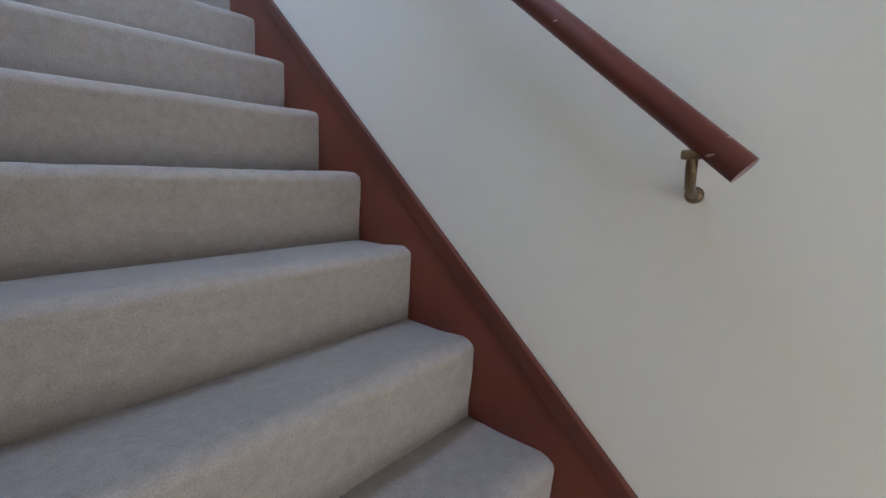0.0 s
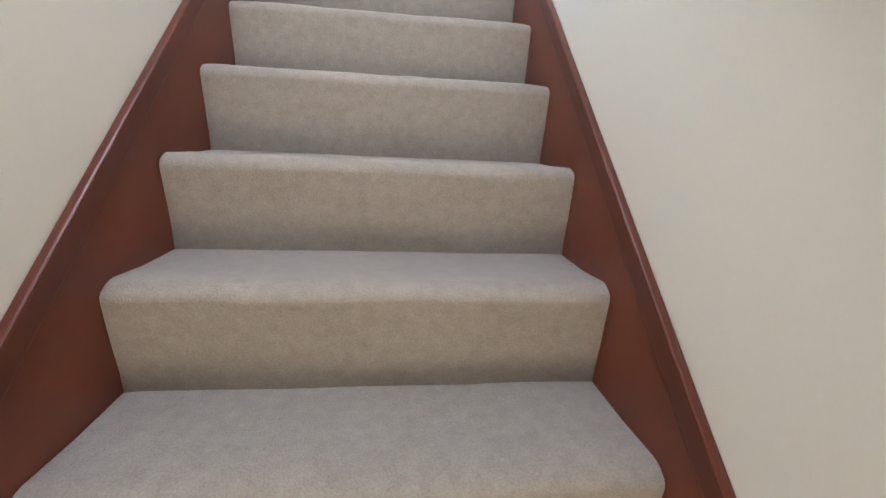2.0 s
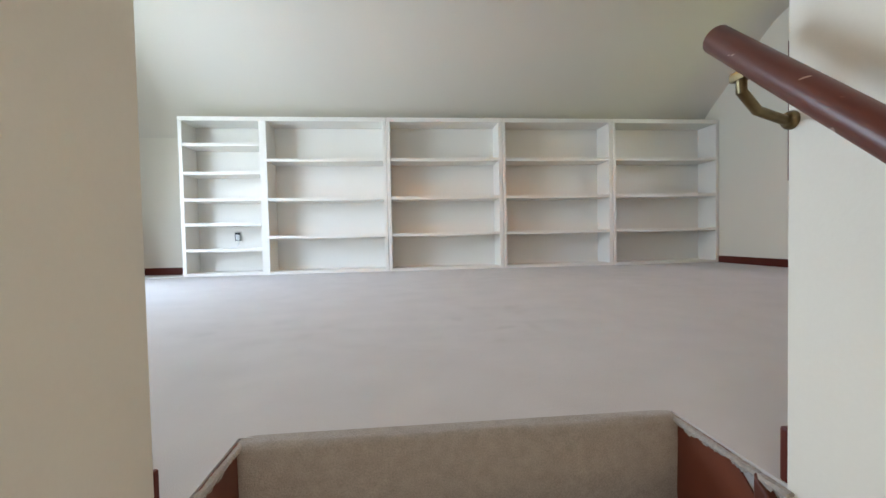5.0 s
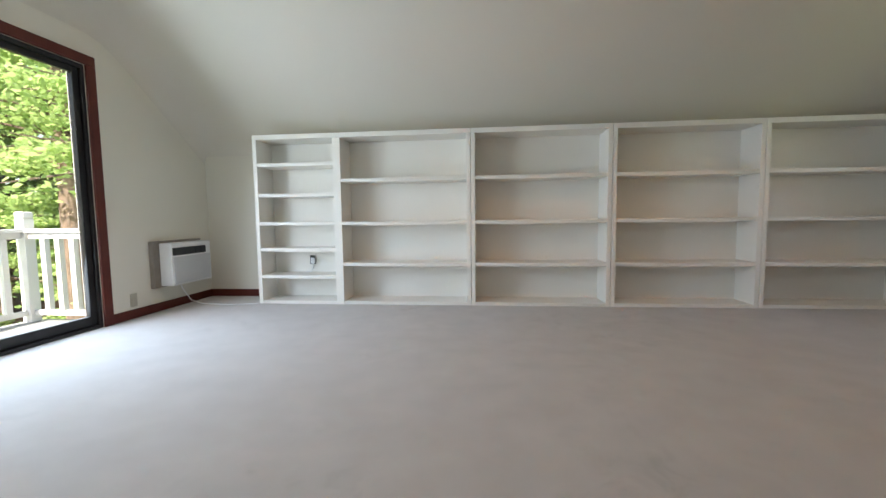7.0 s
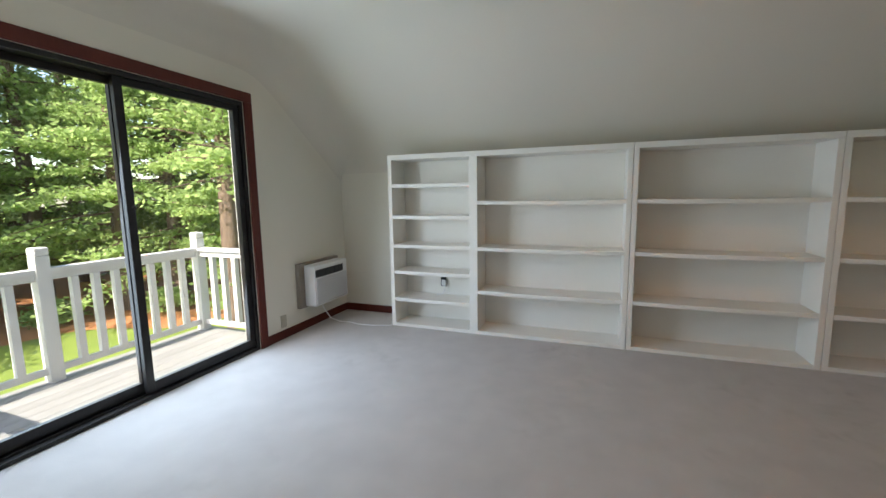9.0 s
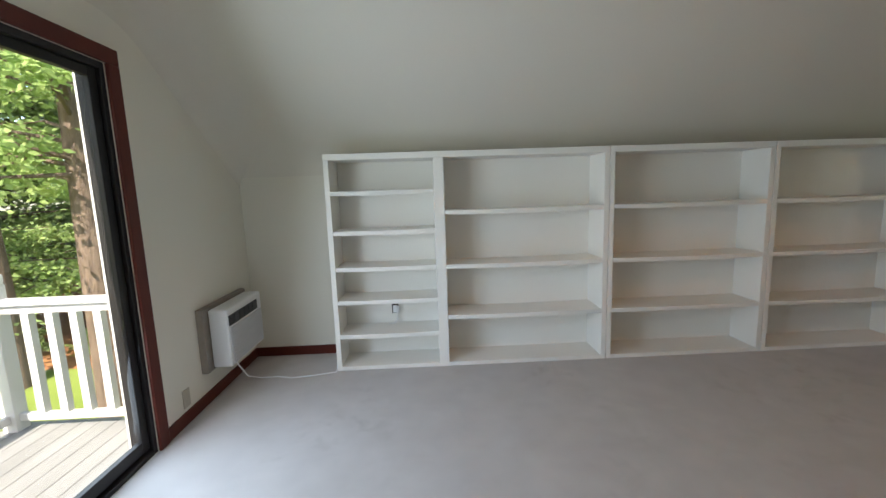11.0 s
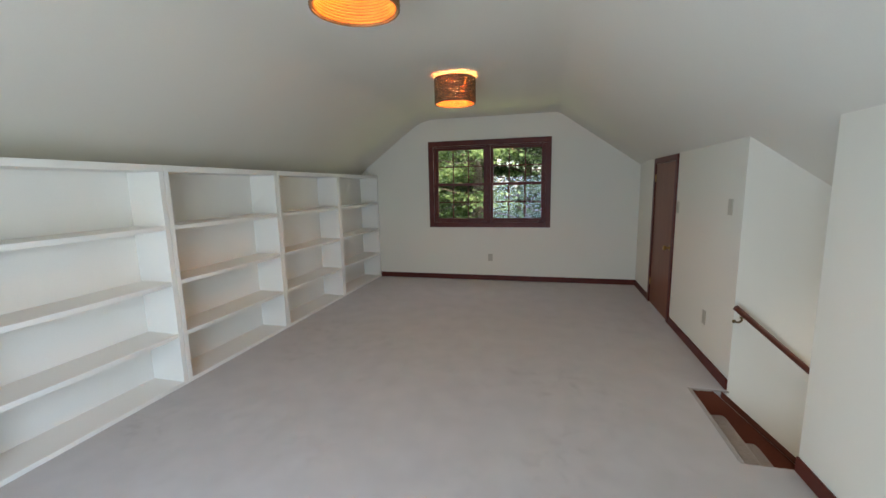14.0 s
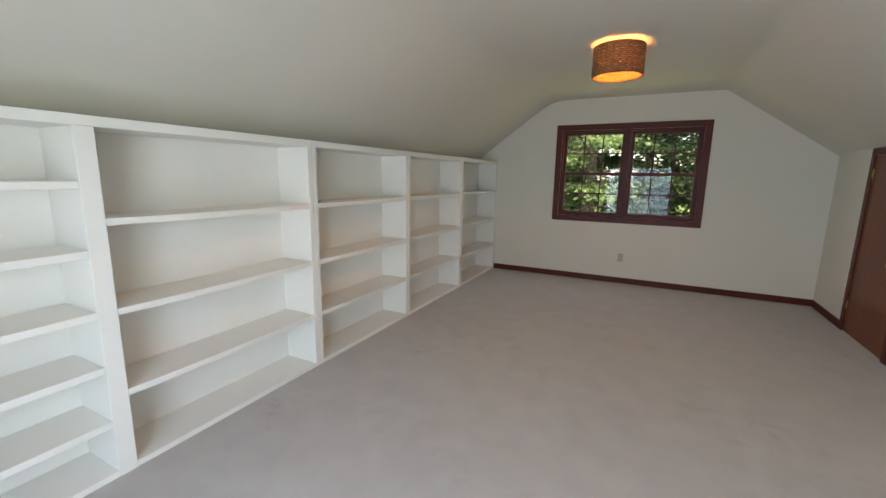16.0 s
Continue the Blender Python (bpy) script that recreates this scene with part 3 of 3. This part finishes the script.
# ---- double-hung window pair ----
wi = tagged(thing("window_1", "pair of dark red wooden double-hung windows with gridded panes", "window"), kind="structure")
casing_frame(wi, "x", XR, WIN[0], WIN[1], WIN[2], WIN[3], 0.085, -0.022, True, DARKWOOD)
wmid = (WIN[0] + WIN[1]) / 2
part("mullion", box(XR - 0.012, XR + 0.11, wmid - 0.016, wmid + 0.016, WIN[2], WIN[3], 0.005), DARKWOOD, wi)
for a, b in ((WIN[0], wmid - 0.016), (wmid + 0.016, WIN[1])):
    zm = (WIN[2] + WIN[3]) / 2
    fr = part("window_frame", box(XR + 0.005, XR + 0.12, a, a + 0.022, WIN[2], WIN[3], 0.002), DARKWOOD, wi)
    part("jamb_side", box(XR + 0.005, XR + 0.12, b - 0.022, b, WIN[2], WIN[3], 0.002), DARKWOOD, fr)
    part("head", box(XR + 0.005, XR + 0.12, a + 0.022, b - 0.022, WIN[3] - 0.022, WIN[3], 0.002), DARKWOOD, fr)
    part("window_sill", box(XR + 0.005, XR + 0.12, a + 0.022, b - 0.022, WIN[2], WIN[2] + 0.022, 0.002), DARKWOOD, fr)
    for gx, z0, z1 in ((XR + 0.035, WIN[2] + 0.022, zm + 0.02), (XR + 0.072, zm - 0.02, WIN[3] - 0.022)):
        aa, bb = a + 0.022, b - 0.022
        sa = part("sash", box(gx, gx + 0.034, aa, aa + 0.045, z0, z1, 0.004), DARKWOOD, wi)
        part("stile", box(gx, gx + 0.034, bb - 0.045, bb, z0, z1, 0.004), DARKWOOD, sa)
        part("rail", box(gx, gx + 0.034, aa + 0.045, bb - 0.045, z0, z0 + 0.042, 0.004), DARKWOOD, sa)
        part("rail", box(gx, gx + 0.034, aa + 0.045, bb - 0.045, z1 - 0.042, z1, 0.004), DARKWOOD, sa)
        ia, ib, iz0, iz1 = aa + 0.045, bb - 0.045, z0 + 0.042, z1 - 0.042
        for c in (1, 2):
            yy = ia + (ib - ia) * c / 3
            part("muntin", box(gx + 0.004, gx + 0.022, yy - 0.008, yy + 0.008, iz0, iz1, 0.002, 1), DARKWOOD, sa)
        zz = (iz0 + iz1) / 2
        part("muntin", box(gx + 0.005, gx + 0.021, ia, ib, zz - 0.008, zz + 0.008, 0.002, 1), DARKWOOD, sa)
        g = part("pane", box(gx + 0.024, gx + 0.028, ia - 0.005, ib + 0.005, iz0 - 0.005, iz1 + 0.005), GLASS, sa)
        g.visible_shadow = False
    part("sash_lock", box(XR + 0.02, XR + 0.05, (a + b) / 2 - 0.03, (a + b) / 2 + 0.03, zm + 0.018, zm + 0.034, 0.004), BRASS, fr)


# ---- bookcases ----
def bookcase(bays, label):
    """One carcass: bays are (inner left, inner right, shelf heights)."""
    bc = thing("bookcase", label, "bookcase", "white built-in bookcases along the knee wall")
    t, d, h = 0.042, 0.33, 1.825
    x0, x1 = bays[0][0] - t, bays[-1][1] + t
    part("top_panel", box(x0, x1, -0.004, d + 0.03, h - 0.0495, h, 0.004), WHITE, bc)
    part("side_panel", box(x0, x0 + t, 0.0, d, 0.001, h - 0.05, 0.003), WHITE, bc)
    part("side_panel", box(x1 - t, x1, 0.0, d, 0.001, h - 0.05, 0.003), WHITE, bc)
    for (a0, a1, _), (b0, b1, _) in zip(bays, bays[1:]):
        part("divider", box(a1, b0, 0.0, d, 0.001, h - 0.05, 0.003), WHITE, bc)
    for a, b, shelves in bays:
        part("bottom_panel", box(a + 0.0005, b - 0.0005, 0.002, d, 0.001, 0.035, 0.003), WHITE, bc)
        part("back_panel", box(a + 0.0005, b - 0.0005, d - 0.012, d, 0.0355, h - 0.05), WHITE, bc)
        for z in shelves:
            sag = bmesh.new()
            box(a + 0.001, b - 0.001, 0.003, d - 0.013, z - 0.018, z + 0.018, 0.003, 2, sag)
            bmesh.ops.subdivide_edges(sag, edges=[e for e in sag.edges if e.calc_length() > 0.4], cuts=6)
            mid, half = (a + b) / 2, (b - a) / 2
            for v in sag.verts:
                v.co.z -= 0.004 * (b - a) * (1 - ((v.co.x - mid) / half) ** 2)
            part("shelf", sag, WHITE, bc)
    return bc


WIDE = (0.436, 0.875, 1.33)
bookcase(((0.042, 0.882, (0.30, 0.596, 0.88, 1.185, 1.51)), (0.966, 2.294, WIDE)), "empty white-painted bookcase, one narrow and one wide bay")
for a, b in ((2.382, 3.692), (3.780, 5.092), (5.180, XR - 0.05)):
    bookcase(((a, b, WIDE),), "wide empty white-painted bookcase with three shelves")

# plug box on the back of the narrow bay
sock = thing("power_outlet", "black socket box with a white plug inside the bookcase", "outlet")
part("box", box(0.462, 0.522, 0.300, 0.3175, 0.405, 0.505, 0.004), BLACK, sock)
part("plate", box(0.472, 0.512, 0.296, 0.2995, 0.412, 0.480, 0.002), PLASTIC, sock)
part("plug", box(0.500, 0.528, 0.268, 0.2955, 0.415, 0.475, 0.006), PLASTIC, sock, "white plug")
part("lead", tube([(0.514, 0.282, 0.415), (0.512, 0.275, 0.36), (0.49, 0.26, 0.325), (0.43, 0.25, 0.3225)], 0.005, 8), PLASTIC, sock, smooth=True)


# ---- air conditioner ----
ac = thing("air_conditioner", "white through-wall air conditioner in a beige metal sleeve", "air conditioner", at=(0, 0, 0))
A0, A1, AZ0, AZ1 = -0.49, 0.20, 0.265, 0.70
part("sleeve", box(XL, XL + 0.05, A0, A1, AZ0 - 0.02, AZ1 + 0.02, 0.006), SLEEVE, ac, "beige metal sleeve")
body = part("body", box(XL + 0.0505, XL + 0.19, A0 + 0.07, A1 - 0.03, AZ0 - 0.005, AZ1 - 0.002, 0.016, 3), PLASTIC, ac, "white plastic front")
part("outlet_grille", box(XL + 0.1905, XL + 0.195, A0 + 0.08, A1 - 0.12, AZ1 - 0.13, AZ1 - 0.05, 0.002), BLACK, body, "black air outlet")
part("front_panel", box(XL + 0.1905, XL + 0.199, A0 + 0.095, A1 - 0.055, AZ0 + 0.015, AZ1 - 0.145, 0.004), SHADEDPLASTIC, body, "intake panel behind louvres, shade put into its grey")
for k in range(9):
    sz = AZ0 + 0.035 + k * 0.026
    part("louvre", box(XL + 0.1995, XL + 0.203, A0 + 0.11, A1 - 0.07, sz, sz + 0.016, 0.001, 1), SHADEDPLASTIC, body)
for k in range(6):
    sy = A0 + 0.09 + k * 0.078
    part("vane", box(XL + 0.1955, XL + 0.198, sy, sy + 0.006, AZ1 - 0.125, AZ1 - 0.055), BLACK, body)
cord = thing("extension_lead", "white flex lying on the carpet below the air conditioner", "cable")
part("flex", tube([(XL + 0.12, -0.24, AZ0), (XL + 0.13, -0.22, 0.20), (XL + 0.17, -0.16, 0.07), (XL + 0.24, -0.08, 0.012), (XL + 0.36, -0.06, 0.008), (XL + 0.50, -0.10, 0.008), (XL + 0.66, -0.08, 0.008), (-0.004, -0.03, 0.009), (-0.003, 0.01, 0.03), (-0.006, 0.06, 0.11)], 0.0055, 8), PLASTIC, cord, smooth=True)


# ---- plates ----
def wall_plate(name, label, at, normal, slots):
    p = thing(name, label, name.replace("_", " "))
    x, y, z = at
    n, w, h = 0.006, 0.035 / U, 0.057 / U
    if normal == "y":
        part("plate", box(x - w, x + w, y, y + n, z - h, z + h, 0.003), IVORY, p)
        for dz in slots:
            part("insert", box(x - 0.012, x + 0.012, y + n + 0.0005, y + n + 0.004, z + dz - 0.015, z + dz + 0.015, 0.002), IVORY, p)
    else:
        sg = normal
        lo = lambda a, b: (min(x + sg * a, x + sg * b), max(x + sg * a, x + sg * b))
        part("plate", box(*lo(0, n), y - w, y + w, z - h, z + h, 0.003), IVORY, p)
        for dz in slots:
            part("insert", box(*lo(n + 0.0005, n + 0.004), y - 0.012, y + 0.012, z + dz - 0.015, z + dz + 0.015, 0.002), IVORY, p)


wall_plate("power_outlet", "ivory duplex outlet on the gable wall", (XR, -2.014, 0.395), -1, (-0.02, 0.02))
wall_plate("power_outlet", "ivory duplex outlet near the sliding door", (XL, -0.70, 0.175), 1, (-0.02, 0.02))
wall_plate("power_outlet", "ivory duplex outlet on the knee wall", (3.68, YK, 0.41), "y", (-0.02, 0.02))
wall_plate("light_switch", "ivory toggle switch beside the stairwell", (3.33, YK, 1.41), "y", (0.0,))


wall_plate("light_switch", "ivory toggle switch beside the closet door casing", (4.635, YK, 1.34), "y", (0.0,))


# ---- ceiling lamps ----
def drum_lamp(x, y):
    la = thing("ceiling_lamp", "lit woven rattan drum shade close to the ceiling", "ceiling lamp", "two rattan ceiling lamps")
    z0, z1, r = 2.493, 2.734, 0.213
    rng = random.Random(int(x * 100))
    sh = bmesh.new()
    rings = [z0 + (z1 - z0) * (i + 0.5) / 16 for i in range(16)]
    for i, z in enumerate(rings):
        pts, radii = [], []
        for k in range(97):
            a = 2 * math.pi * k / 96
            rr = r + 0.004 * math.cos(24 * a + math.pi * (i % 2)) + (rng.uniform(-0.0015, 0.0015) if k % 96 else 0)
            pts.append((x + rr * math.cos(a), y + rr * math.sin(a), z + (rng.uniform(-0.0012, 0.0012) if k % 96 else 0)))
            radii.append(rng.uniform(0.0056, 0.0074) if k % 96 else 0.0065)
        tube(pts, radii, 5, sh, cap=False)
    shade = tagged(part("shade", sh, RATTAN, la, "brown woven rattan with light pricking through", smooth=True), kind="stuff")
    for z in rings:
        part("hoop", tube([(x + (r - 0.013) * math.cos(2 * math.pi * k / 48), y + (r - 0.013) * math.sin(2 * math.pi * k / 48), z) for k in range(49)], 0.0058, 6, cap=False), LINER, shade, smooth=True)
    for k in range(24):
        a = 2 * math.pi * (k + 0.5) / 24
        px, py = x + (r + 0.003) * math.cos(a), y + (r + 0.003) * math.sin(a)
        part("stake", tube([(px, py, z0), (px, py, z1)], 0.0045, 5), RATTAN, shade, smooth=True)
    for zz in (z0 - 0.003, z1 + 0.003):
        part("rim", tube([(x + r * math.cos(2 * math.pi * k / 64), y + r * math.sin(2 * math.pi * k / 64), zz) for k in range(65)], 0.008, 8, cap=False), RATTAN, shade, smooth=True)
    part("canopy", lathe([(0.07, FLAT), (0.07, FLAT - 0.012), (0.05, FLAT - 0.028), (0.018, FLAT - 0.034)], 24, (x, y, 0)), BRASS, la, smooth=True)
    part("stem", tube([(x, y, FLAT - 0.03), (x, y, 2.68)], 0.009, 10), BRASS, la)
    part("spider", tube([(x - r + 0.01, y, 2.70), (x + r - 0.01, y, 2.70)], 0.004, 6), BRASS, la)
    part("bulb", lathe([(0.013, 2.68), (0.014, 2.635), (0.026, 2.605), (0.03, 2.58), (0.022, 2.55), (0.006, 2.54)], 16, (x, y, 0)), BULB, la, "lit bulb", smooth=True).visible_shadow = False
    return la


for lx, ly in LAMPS:
    drum_lamp(lx, ly)

# ---- outside: deck, ground, trees ----
DZ, DX0 = -0.10, -2.30
DY0, DY1 = -3.48, -0.42
deck = thing("deck", "white-grey painted timber deck outside the sliding door", "deck")
nb = 10
bw = (XL - 0.16 - DX0) / nb
for i in range(nb):
    x0 = DX0 + i * bw
    part("deck_board", box(x0 + 0.002, x0 + bw - 0.002, DY0 - 0.05 + 0.01 * (i % 3), DY1 + 0.02, DZ - 0.035, DZ, 0.003, 1), DECKPAINT, deck)
part("rim_joist", box(DX0, DX0 + 0.04, DY0, DY1, DZ - 0.27, DZ - 0.04), RAILPAINT, deck)
part("joist", box(DX0 + 0.04, XL - 0.16, DY0, DY0 + 0.04, DZ - 0.27, DZ - 0.04), RAILPAINT, deck)
part("joist", box(DX0 + 0.04, XL - 0.16, DY1 - 0.04, DY1, DZ - 0.27, DZ - 0.04), RAILPAINT, deck)
for py in (DY0 + 0.1, DY1 - 0.1):
    part("support_post", box(DX0 + 0.05, DX0 + 0.15, py - 0.05, py + 0.05, -3.2, DZ - 0.04, 0.004), RAILPAINT, deck)
railing = thing("deck_railing", "white-painted timber railing with square balusters and capped posts", "railing")
RZ = 0.86


def rail_post(x, y, top=1.035):
    po = part("post", box(x - 0.05, x + 0.05, y - 0.05, y + 0.05, DZ, top - 0.07, 0.005), RAILPAINT, railing)
    b = box(x - 0.052, x + 0.052, y - 0.052, y + 0.052, top - 0.0695, top, 0.018, 3)
    part("post_cap", b, RAILPAINT, po)


def rail_run(x0, y0, x1, y1):
    length = math.hypot(x1 - x0, y1 - y0)
    along_x = abs(x1 - x0) > abs(y1 - y0)
    for z0, z1, hw in ((RZ - 0.038, RZ, 0.045), (RZ - 0.10, RZ - 0.039, 0.018), (DZ + 0.07, DZ + 0.125, 0.02)):
        if along_x:
            part("rail", box(min(x0, x1), max(x0, x1), y0 - hw, y0 + hw, z0, z1, 0.004), RAILPAINT, railing)
        else:
            part("rail", box(x0 - hw, x0 + hw, min(y0, y1), max(y0, y1), z0, z1, 0.004), RAILPAINT, railing)
    n = max(2, round(length / 0.165))
    for i in range(1, n):
        f = i / n
        bx, by = x0 + (x1 - x0) * f, y0 + (y1 - y0) * f
        part("baluster", box(bx - 0.026, bx + 0.026, by - 0.026, by + 0.026, DZ + 0.1255, RZ - 0.1005), RAILPAINT, railing)


RX, PY = -2.20, (-3.34, -1.92, -0.50)
for y in PY:
    rail_post(RX, y)
for a, b in zip(PY, PY[1:]):
    rail_run(RX, a + 0.05, RX, b - 0.05)
for y in (PY[0], PY[-1]):
    rail_run(RX + 0.05, y, XL - 0.155, y)

GZ = -3.1
bm = bmesh.new()
bmesh.ops.create_grid(bm, x_segments=90, y_segments=90, size=1)
for v in bm.verts:
    far = max(0.0, math.hypot(v.co.x, v.co.y) * 400 - 40) / 40
    v.co = Vector((v.co.x * 400, v.co.y * 400, GZ + min(far, 1.0) * 0.5 * noise.noise(Vector((v.co.x * 12, v.co.y * 12, 0)))))
structure("ground", bm, GRASS, "sunlit green lawn below the house")
bm = bmesh.new()
rows = []
for k in range(73):
    a = radians(80 + 150 * k / 72)
    w = 1.3 * noise.noise(Vector((k * 0.17, 3, 0)))
    ring = []
    e = 11.6 + 3.4 * min(1.0, max(0.0, (80 + 150 * k / 72 - 125) / 32)) + w
    for i, d in enumerate((e, e + 0.9, 18.5, 24.0, 32.0)):
        ring.append(bm.verts.new((-1 + math.cos(a) * d, -1.5 + math.sin(a) * d, GZ + (0.015 if i == 0 else 0.08))))
    rows.append(ring)
for a, b in zip(rows, rows[1:]):
    for k in range(4):
        bm.faces.new((a[k], a[k + 1], b[k + 1], b[k]))
bmesh.ops.recalc_face_normals(bm, faces=bm.faces)
structure("ground_bed", bm, STRAW, "orange-brown pine straw bed under the trees")


def leaf_cloud(seed, count, shape, size):
    """Many small leaf quads spread through clumps; shape(rng) gives a clump centre and radius."""
    rng = random.Random(seed)
    vs, fs = [], []
    while len(fs) < count:
        c, r = shape(rng)
        for _ in range(26):
            p = c + Vector((rng.gauss(0, r * 1.25), rng.gauss(0, r * 1.25), rng.gauss(0, r * 0.36)))
            d = Vector((rng.uniform(-1, 1), rng.uniform(-1, 1), rng.uniform(-0.55, 0.2))).normalized()
            s = d.cross(Vector((rng.uniform(-1, 1), rng.uniform(-1, 1), rng.uniform(-0.3, 1)))).normalized()
            L = size * rng.uniform(0.6, 1.5)
            k = len(vs)
            vs += [p, p + d * L * 0.5 + s * L * 0.28, p + d * L, p + d * L * 0.5 - s * L * 0.28]
            fs.append((k, k + 1, k + 2, k + 3))
    me = bpy.data.meshes.new("leaves")
    me.from_pydata([tuple(v) for v in vs], [], fs)
    return me


def tree(name, seed, label, at, height, spread, low, count, size, material):
    rng = random.Random(seed)
    tr = thing(name, label, "tree", at=at)
    lean = Vector((rng.uniform(-0.3, 0.3), rng.uniform(-0.3, 0.3), 0))
    pts = [Vector((0, 0, -0.3)) + lean * (k / 6) ** 2 + Vector((0, 0, height * 0.95 * k / 6)) for k in range(7)]
    r0 = 0.02 * height
    trunk = part("trunk", tube(pts, [r0 * (1.15 - k / 6.4) for k in range(7)], 10), BARK, tr, smooth=True)
    limbs = []
    for i in range(70):
        f = low + (1 - low) * (i + rng.random()) / 70
        base = pts[0].lerp(pts[6], f)
        a = rng.uniform(0, 2 * math.pi)
        reach = spread * (1 - f) ** 0.6 * rng.uniform(0.6, 1.1) + 0.3
        tip = base + Vector((math.cos(a) * reach, math.sin(a) * reach, reach * rng.uniform(-0.25, 0.25)))
        limbs.append((base, tip))
    bm = bmesh.new()
    for b, t in limbs:
        tube([b, b.lerp(t, 0.5) + Vector((0, 0, 0.12)), t], [0.05, 0.03, 0.01], 5, bm)
    tagged(part("limbs", bm, BARK, trunk), kind="stuff")

    def shape(r):
        b, t = r.choice(limbs)
        f = r.uniform(0.25, 1.05)
        return b.lerp(t, f) + Vector((0, 0, -0.15 * f)), 0.16 + 0.22 * r.random()

    me = leaf_cloud(seed + 7, count, shape, size)
    me.transform(Matrix.Scale(U, 4))
    me.materials.append(material)
    crown = new("crown", me)
    crown.parent = tr
    return tr


rng = random.Random(5)
for i in range(14):
    a = radians(98 + i * 7.6 + rng.uniform(-2, 2))
    d = rng.uniform(16.5, 19.5)
    tree("tree", 20 + i, "tall feathery green tree in sunlight", (-1 + math.cos(a) * d, -1.5 + math.sin(a) * d, GZ), rng.uniform(14, 18), rng.uniform(3.8, 5.0), 0.15, 34000, 0.16, LEAFLIT)
for i in range(10):
    a = radians(96 + i * 11.5 + rng.uniform(-3, 3))
    d = rng.uniform(23.5, 27)
    tree("tree", 120 + i, "tall green back-row tree, shade put into its leaf colour", (-1 + math.cos(a) * d, -1.5 + math.sin(a) * d, GZ), rng.uniform(16, 20), rng.uniform(4.5, 5.5), 0.03, 22000, 0.28, LEAFDARK)
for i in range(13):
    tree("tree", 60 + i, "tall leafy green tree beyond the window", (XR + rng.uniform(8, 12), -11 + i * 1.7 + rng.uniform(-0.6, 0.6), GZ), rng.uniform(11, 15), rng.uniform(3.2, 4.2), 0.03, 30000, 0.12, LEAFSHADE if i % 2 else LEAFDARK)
for i in range(8):
    tree("tree", 160 + i, "tall green tree in the wood beyond the window, shade put into its leaf colour", (XR + rng.uniform(14, 18), -12 + i * 3.0 + rng.uniform(-0.8, 0.8), GZ), rng.uniform(15, 19), rng.uniform(4.5, 5.5), 0.03, 12000, 0.30, LEAFDARK)

for k, (x, y, h, low) in enumerate(((-9.8, 6.8, 15, 0.42), (-17.8, 10.8, 22, 0.62), (-6.2, 5.3, 14, 0.40))):
    tree("pine_tree", 400 + k, "tall pine with a bare pale brown trunk", (x, y, GZ), h, 3.2, low, 9000, 0.16, LEAFLIT)


def shrub(seed, at, size):
    sh = thing("shrub", "low rounded green shrub in the pine straw", "shrub", "garden shrubs", at=at)
    bm = bmesh.new()
    r = random.Random(seed)
    for k in range(7):
        a = r.uniform(0, 6.28)
        tube([(0, 0, -0.05), (math.cos(a) * size * 0.4, math.sin(a) * size * 0.4, size * 0.7)], [0.025, 0.008], 5, bm)
    tagged(part("stems", bm, BARK, sh), kind="stuff")

    def shape(q):
        a, e = q.uniform(0, 6.28), q.uniform(0.1, 1.5)
        f = q.uniform(0.55, 1.0) * size
        return Vector((math.cos(a) * math.cos(e) * f, math.sin(a) * math.cos(e) * f, 0.15 + math.sin(e) * f * 0.9)), 0.10

    me = leaf_cloud(seed + 3, 2600, shape, 0.11)
    me.transform(Matrix.Scale(U, 4))
    me.materials.append(LEAFLIT)
    crown = new("foliage", me)
    crown.parent = sh


for k, (a, d, size) in enumerate(((128, 13.4, 0.8), (137, 14.6, 1.1), (146, 15.6, 1.0), (158, 16.6, 0.9), (171, 17.0, 1.1), (188, 16.8, 0.9))):
    shrub(300 + k, (-1 + math.cos(radians(a)) * d, -1.5 + math.sin(radians(a)) * d, GZ + 0.03), size)
